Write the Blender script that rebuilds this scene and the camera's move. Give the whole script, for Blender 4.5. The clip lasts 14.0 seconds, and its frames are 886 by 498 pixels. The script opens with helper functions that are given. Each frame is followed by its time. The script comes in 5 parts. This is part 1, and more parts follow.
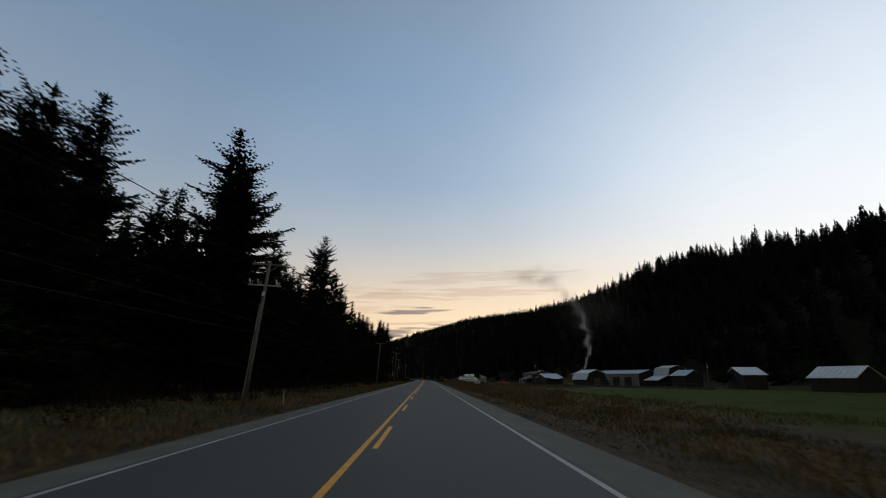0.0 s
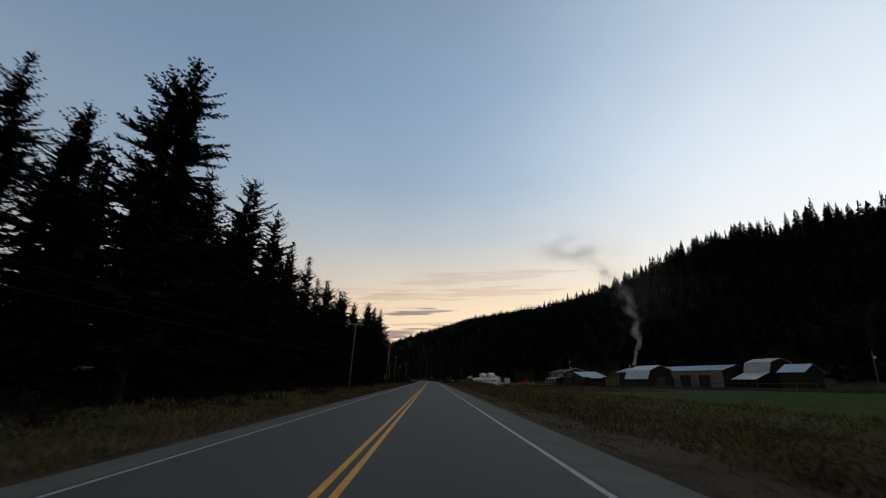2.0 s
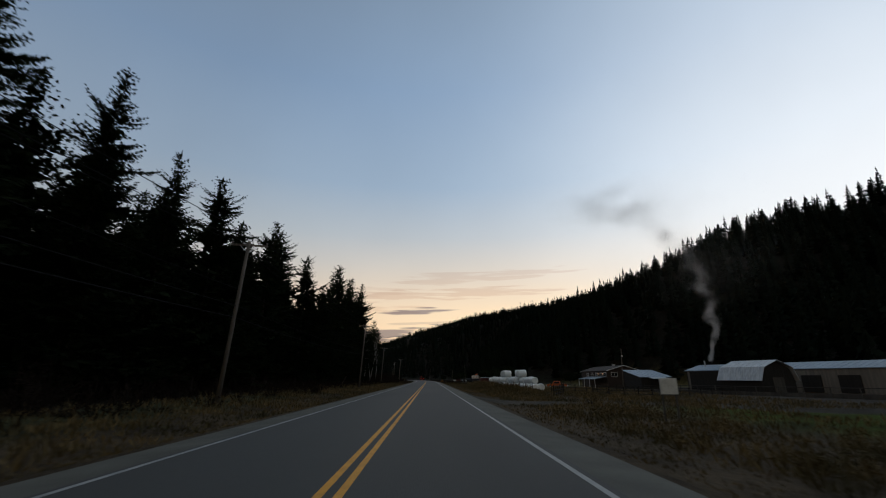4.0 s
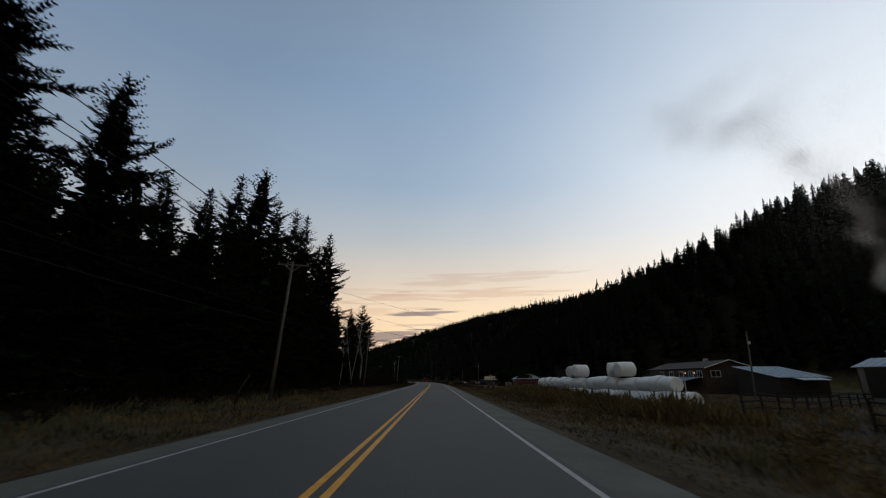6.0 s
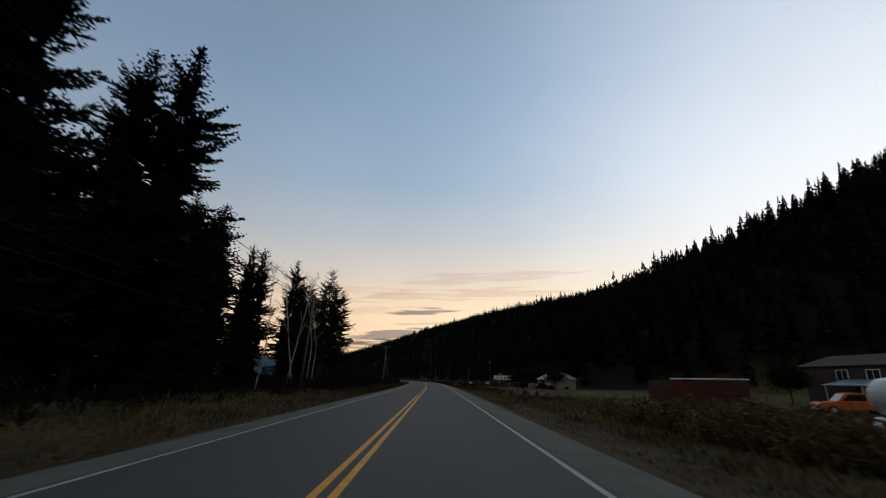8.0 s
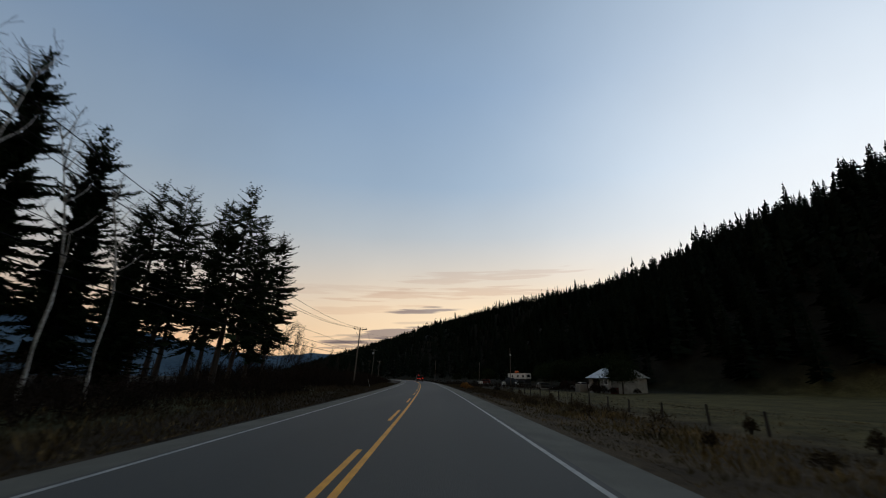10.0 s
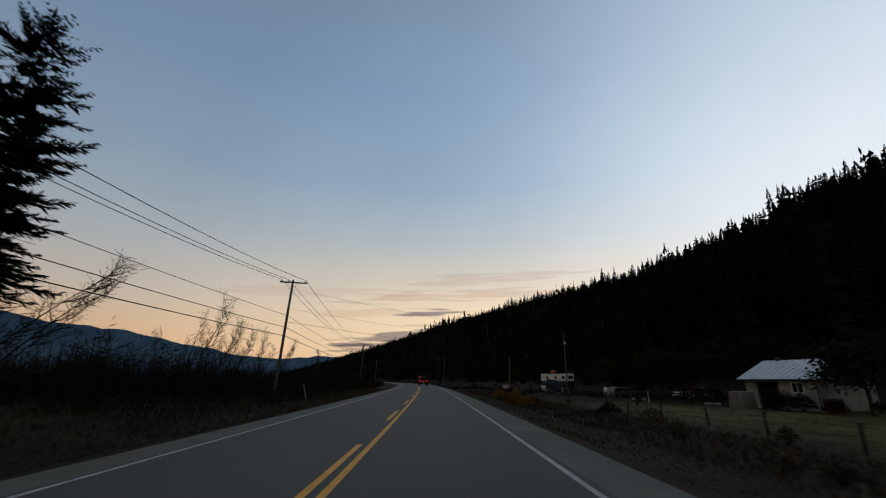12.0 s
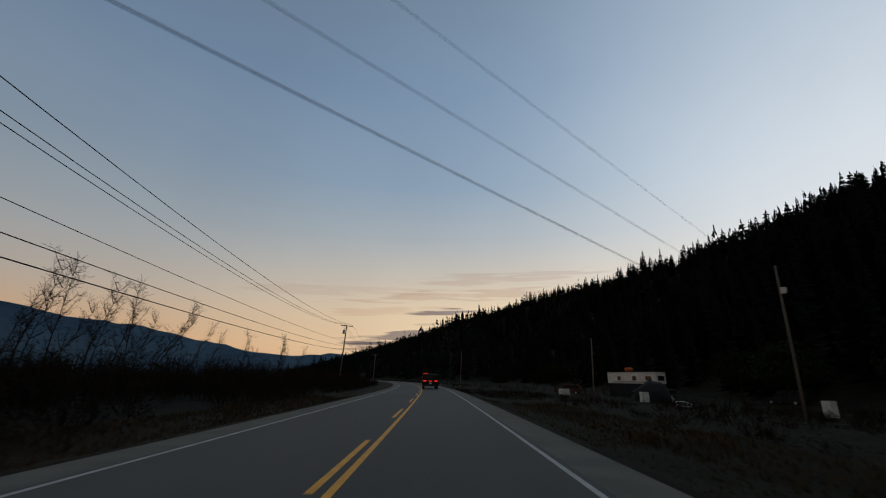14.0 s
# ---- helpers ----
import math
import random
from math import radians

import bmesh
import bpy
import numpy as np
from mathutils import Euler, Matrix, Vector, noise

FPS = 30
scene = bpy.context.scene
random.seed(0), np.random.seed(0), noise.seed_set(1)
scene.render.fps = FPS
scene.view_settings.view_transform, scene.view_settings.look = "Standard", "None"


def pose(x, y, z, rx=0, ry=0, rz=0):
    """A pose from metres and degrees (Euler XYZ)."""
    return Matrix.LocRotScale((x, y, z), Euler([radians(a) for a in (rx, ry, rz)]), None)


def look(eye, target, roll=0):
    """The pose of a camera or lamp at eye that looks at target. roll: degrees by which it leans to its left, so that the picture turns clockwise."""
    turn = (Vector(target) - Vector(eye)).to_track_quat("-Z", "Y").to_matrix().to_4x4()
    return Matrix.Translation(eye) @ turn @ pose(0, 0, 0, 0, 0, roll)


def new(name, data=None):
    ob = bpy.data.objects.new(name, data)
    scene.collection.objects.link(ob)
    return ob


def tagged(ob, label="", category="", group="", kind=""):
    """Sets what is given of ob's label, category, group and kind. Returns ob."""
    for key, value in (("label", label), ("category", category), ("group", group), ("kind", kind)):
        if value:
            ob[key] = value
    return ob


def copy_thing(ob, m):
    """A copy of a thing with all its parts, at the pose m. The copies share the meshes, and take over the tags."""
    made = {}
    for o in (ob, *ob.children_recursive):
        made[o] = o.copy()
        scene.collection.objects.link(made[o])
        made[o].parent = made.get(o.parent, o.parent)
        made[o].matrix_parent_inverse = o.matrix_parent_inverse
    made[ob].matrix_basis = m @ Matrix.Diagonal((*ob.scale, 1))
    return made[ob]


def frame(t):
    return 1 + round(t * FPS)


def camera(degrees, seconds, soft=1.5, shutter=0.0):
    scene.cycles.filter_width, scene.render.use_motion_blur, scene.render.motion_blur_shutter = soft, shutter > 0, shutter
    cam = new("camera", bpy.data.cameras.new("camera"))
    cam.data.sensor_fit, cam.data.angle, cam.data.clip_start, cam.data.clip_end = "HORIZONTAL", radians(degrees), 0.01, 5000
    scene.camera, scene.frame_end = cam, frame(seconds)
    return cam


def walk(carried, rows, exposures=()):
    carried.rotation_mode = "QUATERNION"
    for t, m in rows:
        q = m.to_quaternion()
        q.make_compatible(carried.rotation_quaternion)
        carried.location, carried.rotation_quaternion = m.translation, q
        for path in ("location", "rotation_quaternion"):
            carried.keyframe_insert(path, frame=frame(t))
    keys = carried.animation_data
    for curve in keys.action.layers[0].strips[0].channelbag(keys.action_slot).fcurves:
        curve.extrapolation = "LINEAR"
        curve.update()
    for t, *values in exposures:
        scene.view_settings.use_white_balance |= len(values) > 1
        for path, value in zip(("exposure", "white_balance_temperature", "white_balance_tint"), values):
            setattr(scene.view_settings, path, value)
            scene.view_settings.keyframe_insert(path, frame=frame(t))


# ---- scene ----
cam = camera(92.0, 14.0, soft=1.1, shutter=0.2)
PATH = [
    (0, (-0.071, -0.142, 1.394), (-0.002, 1.772, 1.972), 0.1),
    (0.5, (-0.065, 11.178, 1.397), (-0.003, 13.09, 1.98), -0.1),
    (1, (-0.011, 22.181, 1.41), (0.044, 24.096, 1.986), -0.0),
    (1.5, (0.01, 33.128, 1.401), (0.063, 35.042, 1.981), -0.3),
    (2, (0.103, 43.789, 1.415), (0.157, 45.702, 1.995), -0.4),
    (2.5, (-0.02, 54.552, 1.433), (0.034, 56.467, 2.008), -0.1),
    (5, (0.167, 108.667, 1.41), (0.226, 110.58, 1.99), -0.1),
    (5.5, (0.261, 119.45, 1.391), (0.31, 121.363, 1.972), -0.5),
    (6, (0.254, 130.251, 1.391), (0.284, 132.164, 1.975), -0.1),
    (6.5, (0.158, 141.207, 1.382), (0.18, 143.118, 1.971), 0.2),
    (7, (0.139, 152.268, 1.419), (0.162, 154.179, 2.01), 0.2),
    (7.5, (0.114, 163.413, 1.399), (0.141, 165.325, 1.984), 0.6),
    (10, (0.114, 218.63, 1.412), (0.144, 220.546, 1.987), 0.4),
    (10.5, (-0.129, 229.677, 1.402), (-0.095, 231.591, 1.981), 0.4),
    (11, (0.014, 240.567, 1.423), (0.036, 242.481, 2.001), 0.5),
    (11.5, (-0.07, 251.122, 1.382), (-0.063, 253.037, 1.956), 0.4),
    (12, (-0.115, 261.45, 1.38), (-0.118, 263.363, 1.965), 0.1),
    (12.5, (-0.343, 272.471, 1.361), (-0.357, 274.383, 1.947), 0.6),
    (13, (-0.562, 283.049, 1.378), (-0.588, 284.959, 1.968), 0.4),
    (13.5, (-1.02, 293.951, 1.41), (-1.063, 295.864, 1.993), 0.4),
    (14, (-1.359, 304.701, 1.401), (-1.421, 306.614, 1.982), 0.9),
]
walk(cam, [(t, look(eye, target, roll)) for t, eye, target, roll in PATH], exposures=[(0.0, 0.04, 6350, 9), (2.7, 0.04, 6350, 9), (5.5, 0.04, 6480, 10), (7.5, 0.12, 6500, 10), (9.8, 0.05, 6350, 9), (12.0, -0.08, 6250, 8), (14.0, -0.27, 6300, 8)])

# ---------------------------------------------------------------- sky and light
world = bpy.data.worlds.new("dusk_sky")
scene.world = world
world.use_nodes = True
wn, wl = world.node_tree.nodes, world.node_tree.links
wn.clear()


def wmath(op, a, b=None, clamp=False):
    n = wn.new("ShaderNodeMath")
    n.operation, n.use_clamp = op, clamp
    for i, v in enumerate((a, b)):
        if v is None:
            continue
        if isinstance(v, (int, float)):
            n.inputs[i].default_value = v
        else:
            wl.new(v, n.inputs[i])
    return n.outputs[0]


def wmix(fac, a, b, mode="MIX"):
    n = wn.new("ShaderNodeMixRGB")
    n.blend_type = mode
    for i, v in enumerate((fac, a, b)):
        if isinstance(v, (int, float)):
            n.inputs[i].default_value = v
        elif isinstance(v, tuple):
            n.inputs[i].default_value = (*v, 1)
        else:
            wl.new(v, n.inputs[i])
    return n.outputs[0]


def wramp(fac, stops):
    n = wn.new("ShaderNodeValToRGB")
    el = n.color_ramp.elements
    while len(el) < len(stops):
        el.new(0.5)
    for e, (p, c) in zip(el, stops):
        e.position, e.color = p, (*c, 1)
    wl.new(fac, n.inputs[0])
    return n.outputs[0]


def glow(direction):
    d = wn.new("ShaderNodeVectorMath")
    d.operation = "DOT_PRODUCT"
    wl.new(sky_dir, d.inputs[0])
    d.inputs[1].default_value = Vector(direction).normalized()
    return d.outputs["Value"]


sky_dir = wn.new("ShaderNodeTexCoord").outputs["Generated"]
split_dir = wn.new("ShaderNodeSeparateXYZ")
wl.new(sky_dir, split_dir.inputs[0])
up = split_dir.outputs[2]
# colours of the evening sky by height over the horizon: peach, grey, then blue
evening = wramp(up, [
    (0.0, (0.66, 0.32, 0.14)), (0.055, (0.79, 0.44, 0.22)), (0.11, (0.69, 0.49, 0.33)), (0.17, (0.575, 0.515, 0.455)),
    (0.25, (0.455, 0.488, 0.510)), (0.32, (0.378, 0.450, 0.518)), (0.42, (0.292, 0.388, 0.508)), (0.60, (0.203, 0.302, 0.452)), (0.78, (0.175, 0.245, 0.345)), (1.0, (0.18, 0.20, 0.22))])
# the bright part where the sun went down, behind the wooded ridge
west = wmath("POWER", wmath("MAXIMUM", wmath("ADD", wmath("MULTIPLY", glow((0.80, 0.56, 0.20)), 0.62), 0.38), 0.0), 4.2)
evening = wmix(wmath("MULTIPLY", west, 0.38), evening, (0.60, 0.765, 0.94))
core = wmath("POWER", wmath("MAXIMUM", glow((0.78, 0.60, 0.18)), 0.0), 7.5)
evening = wmix(wmath("MULTIPLY", core, 0.94), evening, (1.00, 1.03, 1.06))
ahead_glow = wmath("POWER", wmath("MAXIMUM", glow((0.24, 1.0, 0.0)), 0.0), 4.0)
low = wramp(up, [(0.0, (0.6, 0.6, 0.6)), (0.07, (1, 1, 1)), (0.14, (0.88, 0.88, 0.88)), (0.21, (0.52, 0.52, 0.52)), (0.31, (0.16, 0.16, 0.16)), (0.42, (0, 0, 0))])
evening = wmix(wmath("MULTIPLY", wmath("MULTIPLY", ahead_glow, low), 0.94), evening, (1.14, 0.85, 0.53))
# it darkens away from the sunset
east = wmath("MULTIPLY", wmath("ADD", glow((-0.80, -0.60, 0.0)), 0.60), 0.60, True)
evening = wmix(east, evening, wmix(1.0, evening, (0.76, 0.67, 0.60), "MULTIPLY"))
# warm tint added to the unseen sky behind the road, against blue shade
behind = wmath("MULTIPLY", glow((0.0, -1.0, 0.0)), 1.5, True)
evening = wmix(behind, evening, wmix(1.0, evening, (1.05, 0.95, 0.72), "MULTIPLY"))
# thin bars of cloud low over the end of the valley, and faint streaks beside them
stretch = wn.new("ShaderNodeMapping")
stretch.inputs["Scale"].default_value = (8.0, 8.0, 130.0)
stretch.inputs["Location"].default_value = (0.4, 0.2, 0.9)
wl.new(sky_dir, stretch.inputs[0])
streak = wn.new("ShaderNodeTexNoise")
streak.inputs["Scale"].default_value, streak.inputs["Detail"].default_value = 1.0, 6.0
wl.new(stretch.outputs[0], streak.inputs["Vector"])
ragged = wmath("SUBTRACT", streak.outputs[0], 0.5)
ahead = wmath("MAXIMUM", split_dir.outputs[1], 0.05)
across = wmath("DIVIDE", split_dir.outputs[0], ahead)
rise_ = wmath("DIVIDE", up, ahead)


def cloud_bar(mid, high, half, thick, tilt):
    """A flat bar of cloud with ragged ends and a soft top."""
    dx = wmath("DIVIDE", wmath("SUBTRACT", across, mid), half)
    dz = wmath("DIVIDE", wmath("SUBTRACT", wmath("SUBTRACT", rise_, high), wmath("MULTIPLY", wmath("SUBTRACT", across, mid), tilt)), thick)
    far_ = wmath("ADD", wmath("MULTIPLY", dx, dx), wmath("MULTIPLY", dz, dz))
    return wmath("MULTIPLY", wmath("ADD", wmath("SUBTRACT", 1.15, far_), wmath("MULTIPLY", ragged, 6.5)), 1.3, True)


for mid, high, half, thick, tilt, dense in ((-0.04, 0.149, 0.09, 0.0075, 0.02, 0.85), (-0.115, 0.094, 0.12, 0.011, 0.14, 0.85), (-0.15, 0.078, 0.10, 0.007, 0.10, 0.7), (-0.19, 0.066, 0.09, 0.004, 0.06, 0.6), (-0.22, 0.090, 0.07, 0.003, 0.05, 0.4), (-0.02, 0.122, 0.07, 0.003, 0.05, 0.25)):
    evening = wmix(wmath("MULTIPLY", cloud_bar(mid, high, half, thick, tilt), dense), evening, wmix(1.0, evening, (0.30, 0.32, 0.46), "MULTIPLY"))
# broad rosy veils over the bars
for mid, high, half, thick, tilt, dense in ((0.03, 0.190, 0.24, 0.013, 0.05, 0.55), (0.10, 0.232, 0.20, 0.014, 0.07, 0.45), (-0.16, 0.150, 0.14, 0.010, 0.03, 0.40), (-0.30, 0.20, 0.22, 0.014, -0.02, 0.30)):
    evening = wmix(wmath("MULTIPLY", cloud_bar(mid, high, half, thick, tilt), dense), evening, wmix(1.0, evening, (0.80, 0.69, 0.66), "MULTIPLY"))
veil = wn.new("ShaderNodeTexNoise")
veil.inputs["Scale"].default_value, veil.inputs["Detail"].default_value = 2.2, 4.0
wl.new(sky_dir, veil.inputs["Vector"])
evening = wmix(0.14, evening, wmix(1.0, evening, wramp(veil.outputs[0], [(0.3, (0.6, 0.6, 0.62)), (0.7, (1.3, 1.28, 1.25))]), "MULTIPLY"))
lamp_sky = wn.new("ShaderNodeBackground")
lamp_sky.inputs["Strength"].default_value = 1.0
wl.new(evening, lamp_sky.inputs["Color"])
wl.new(lamp_sky.outputs[0], wn.new("ShaderNodeOutputWorld").inputs[0])

# ---------------------------------------------------------------- materials


def material(name, col, col2=None, rough=0.85, scale=3.0, fine=0.0, bump=0.0, metal=0.0, per_object=0.0, per_island=0.0, stretch_by=None, spec=0.3):
    """A surface of two mixed colours: large patches, fine grain, a little relief, a shade of its own for each object or island."""
    m = bpy.data.materials.new(name)
    m.use_nodes = True
    nodes, links = m.node_tree.nodes, m.node_tree.links
    b = nodes["Principled BSDF"]
    b.inputs["Roughness"].default_value = rough
    b.inputs["Metallic"].default_value = metal
    b.inputs["Specular IOR Level"].default_value = spec
    col2 = col2 or tuple(c * 0.72 for c in col)
    tex = nodes.new("ShaderNodeTexCoord")
    vec = tex.outputs["Object"]
    if stretch_by:
        mp = nodes.new("ShaderNodeMapping")
        mp.inputs["Scale"].default_value = stretch_by
        links.new(vec, mp.inputs[0])
        vec = mp.outputs[0]
    n1 = nodes.new("ShaderNodeTexNoise")
    n1.inputs["Scale"].default_value, n1.inputs["Detail"].default_value = scale, 4.0
    links.new(vec, n1.inputs["Vector"])
    mix = nodes.new("ShaderNodeMixRGB")
    mix.inputs[1].default_value, mix.inputs[2].default_value = (*col, 1), (*col2, 1)
    r1 = nodes.new("ShaderNodeValToRGB")
    r1.color_ramp.elements[0].position, r1.color_ramp.elements[1].position = 0.35, 0.65
    links.new(n1.outputs[0], r1.inputs[0])
    links.new(r1.outputs[0], mix.inputs[0])
    out = mix.outputs[0]
    n2 = nodes.new("ShaderNodeTexNoise")
    n2.inputs["Scale"].default_value, n2.inputs["Detail"].default_value = fine or scale * 14, 3.0
    links.new(vec, n2.inputs["Vector"])
    r2 = nodes.new("ShaderNodeValToRGB")
    r2.color_ramp.elements[0].color, r2.color_ramp.elements[1].color = (0.7, 0.7, 0.7, 1), (1.25, 1.25, 1.25, 1)
    links.new(n2.outputs[0], r2.inputs[0])
    mul = nodes.new("ShaderNodeMixRGB")
    mul.blend_type = "MULTIPLY"
    mul.inputs[0].default_value = 1.0
    links.new(out, mul.inputs[1])
    links.new(r2.outputs[0], mul.inputs[2])
    out = mul.outputs[0]
    for amount, source in ((per_object, "obj"), (per_island, "isl")):
        if not amount:
            continue
        src = nodes.new("ShaderNodeObjectInfo").outputs["Random"] if source == "obj" else nodes.new("ShaderNodeNewGeometry").outputs["Random Per Island"]
        rr = nodes.new("ShaderNodeMapRange")
        rr.inputs["To Min"].default_value, rr.inputs["To Max"].default_value = 1 - amount, 1 + amount
        links.new(src, rr.inputs[0])
        mm = nodes.new("ShaderNodeMixRGB")
        mm.blend_type = "MULTIPLY"
        mm.inputs[0].default_value = 1.0
        links.new(out, mm.inputs[1])
        links.new(rr.outputs[0], mm.inputs[2])
        out = mm.outputs[0]
    links.new(out, b.inputs["Base Color"])
    if bump:
        bp = nodes.new("ShaderNodeBump")
        bp.inputs["Strength"].default_value, bp.inputs["Distance"].default_value = bump, 0.03
        links.new(n2.outputs[0], bp.inputs["Height"])
        links.new(bp.outputs[0], b.inputs["Normal"])
    return m


def lamp_material(name, col, strength):
    m = bpy.data.materials.new(name)
    m.use_nodes = True
    b = m.node_tree.nodes["Principled BSDF"]
    b.inputs["Base Color"].default_value = (*col, 1)
    b.inputs["Emission Color"].default_value = (*col, 1)
    b.inputs["Emission Strength"].default_value = strength
    return m


M = dict(
    asphalt=material("asphalt", (0.076, 0.073, 0.067), (0.060, 0.058, 0.054), 0.8, 0.25, 60, 0.25, stretch_by=(1, 0.12, 1)),
    # verge weeds: a darker dry grass, with shade put into its colour
    weeds=material("shade_darkened_weeds", (0.062, 0.043, 0.027), (0.040, 0.032, 0.019), 0.95, 0.35, 3, per_island=0.3, spec=0.0),
    gravel=material("shoulder_gravel", (0.136, 0.130, 0.110), (0.100, 0.095, 0.080), 0.95, 0.7, 30, 0.6),
    white_line=material("white_road_paint", (0.42, 0.41, 0.40), (0.27, 0.27, 0.26), 0.6, 3, 40),
    yellow_line=material("yellow_road_paint", (0.80, 0.35, 0.008), (0.64, 0.27, 0.008), 0.6, 3, 40),
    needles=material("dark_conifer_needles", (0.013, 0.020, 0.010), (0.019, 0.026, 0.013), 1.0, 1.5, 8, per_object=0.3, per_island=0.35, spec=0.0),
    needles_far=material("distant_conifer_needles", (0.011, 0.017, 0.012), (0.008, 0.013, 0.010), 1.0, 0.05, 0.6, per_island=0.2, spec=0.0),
    bark=material("conifer_bark", (0.042, 0.033, 0.027), (0.026, 0.020, 0.017), 0.95, 2, 14, 0.6, stretch_by=(4, 4, 0.6), per_object=0.2),
    birch=material("birch_bark", (0.50, 0.47, 0.43), (0.24, 0.21, 0.19), 0.8, 2.5, 20, 0.3, stretch_by=(1, 1, 3)),
    twig=material("leafless_twigs", (0.034, 0.025, 0.020), (0.022, 0.017, 0.014), 0.9, 2, 12, per_island=0.4, spec=0.1),
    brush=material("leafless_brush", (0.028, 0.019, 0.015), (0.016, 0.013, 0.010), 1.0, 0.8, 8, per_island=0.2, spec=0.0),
    dry_grass=material("dry_verge_grass", (0.175, 0.117, 0.050), (0.062, 0.052, 0.026), 0.95, 0.28, 3, per_island=0.32, spec=0.1),
    rust_bush=material("rust_coloured_bush", (0.25, 0.105, 0.022), (0.14, 0.072, 0.020), 0.9, 2.5, 9, per_island=0.45, spec=0.1),
    pole=material("weathered_pole_wood", (0.17, 0.14, 0.12), (0.10, 0.082, 0.07), 0.9, 1.2, 16, 0.5, stretch_by=(6, 6, 0.4), per_object=0.2),
    old_wood=material("grey_weathered_boards", (0.075, 0.068, 0.060), (0.042, 0.038, 0.034), 0.9, 1.2, 12, 0.4, stretch_by=(1, 1, 0.3), per_object=0.3),
    wire=material("wire", (0.02, 0.02, 0.022), (0.014, 0.014, 0.014), 0.95, 2, 9, spec=0.05),
    steel=material("galvanised_steel", (0.45, 0.47, 0.50), (0.33, 0.35, 0.38), 0.45, 1.2, 9, metal=0.6),
    roof_light=material("pale_metal_roof", (0.52, 0.55, 0.58), (0.34, 0.37, 0.41), 0.45, 0.9, 6, 0.15, metal=0.1, stretch_by=(1, 5, 1)),
    roof_blue=material("blue_grey_metal_roof", (0.22, 0.30, 0.38), (0.16, 0.22, 0.29), 0.40, 0.5, 6, 0.15, metal=0.2, stretch_by=(1, 5, 1)),
    roof_grey=material("grey_metal_roof", (0.34, 0.36, 0.38), (0.25, 0.27, 0.29), 0.45, 0.5, 6, 0.15, metal=0.2, stretch_by=(1, 5, 1)),
    roof_dark=material("dark_shingle_roof", (0.055, 0.045, 0.04), (0.04, 0.033, 0.03), 0.9, 1.0, 10, 0.5),
    wall_dark=material("dark_barn_boards", (0.024, 0.021, 0.019), (0.016, 0.014, 0.013), 0.95, 0.8, 10, 0.4, stretch_by=(5, 5, 0.5)),
    wall_tan=material("tan_metal_siding", (0.17, 0.15, 0.125), (0.12, 0.105, 0.09), 0.7, 0.6, 8, 0.2, stretch_by=(5, 5, 0.4)),
    wall_white=material("faded_white_stucco", (0.33, 0.31, 0.28), (0.22, 0.20, 0.18), 0.9, 0.8, 9, 0.3),
    wall_brown=material("brown_log_siding", (0.050, 0.033, 0.026), (0.035, 0.024, 0.020), 0.8, 0.8, 9, 0.4, stretch_by=(0.6, 0.6, 6)),
    trim=material("white_trim_paint", (0.66, 0.65, 0.63), (0.52, 0.51, 0.49), 0.6, 2, 12),
    glass=material("dark_window_glass", (0.02, 0.022, 0.026), (0.015, 0.016, 0.018), 0.08, 1, 5, spec=0.6),
    wrap=material("white_bale_wrap", (0.76, 0.76, 0.75), (0.64, 0.65, 0.65), 0.38, 1.1, 12, 0.25, per_object=0.08, spec=0.5),
    red_paint=material("dull_red_paint", (0.085, 0.015, 0.013), (0.05, 0.012, 0.011), 0.6, 1, 12, per_object=0.1),
    orange_paint=material("orange_machine_paint", (0.62, 0.13, 0.02), (0.42, 0.09, 0.02), 0.5, 1.5, 12),
    white_paint=material("white_vehicle_paint", (0.48, 0.48, 0.48), (0.40, 0.40, 0.41), 0.3, 0.8, 9, spec=0.5),
    grey_paint=material("grey_vehicle_paint", (0.20, 0.21, 0.22), (0.15, 0.16, 0.17), 0.35, 0.8, 9, spec=0.5),
    black_paint=material("black_vehicle_paint", (0.006, 0.006, 0.007), (0.009, 0.009, 0.009), 0.55, 0.8, 9, spec=0.15),
    tyre=material("tyre_rubber", (0.018, 0.018, 0.018), (0.025, 0.024, 0.023), 0.9, 3, 20),
    tarp=material("dark_tarpaulin", (0.018, 0.019, 0.022), (0.012, 0.013, 0.015), 0.8, 1, 8, 0.4, spec=0.2),
    dull_paint=material("dull_weathered_car_paint", (0.060, 0.062, 0.066), (0.035, 0.036, 0.038), 0.5, 0.8, 9, spec=0.35),
    fence_wood=material("dark_weathered_rails", (0.034, 0.030, 0.026), (0.020, 0.018, 0.016), 0.95, 1.2, 12, 0.4, stretch_by=(1, 1, 0.3), per_object=0.3, spec=0.1),
    concrete=material("pale_concrete", (0.36, 0.35, 0.33), (0.27, 0.26, 0.25), 0.9, 1.2, 14, 0.3),
    ceramic=material("brown_insulator", (0.10, 0.07, 0.06), (0.08, 0.06, 0.05), 0.3, 3, 10),
    smoke=material("pale_smoke", (0.62, 0.63, 0.65), (0.5, 0.51, 0.53), 1.0, 0.5, 3, spec=0.0),
    # distance haze is mixed into this blue base colour
    mountain=material("haze_tinted_mountain", (0.072, 0.114, 0.160), (0.046, 0.078, 0.118), 1.0, 0.004, 0.03, spec=0.0),
    tail_light=lamp_material("red_tail_light", (1.0, 0.03, 0.015), 0.9),
    porch_light=lamp_material("warm_porch_light", (1.0, 0.55, 0.30), 0.7),
    reflector=material("amber_reflector", (0.5, 0.25, 0.03), (0.4, 0.2, 0.03), 0.3, 4, 20),
)

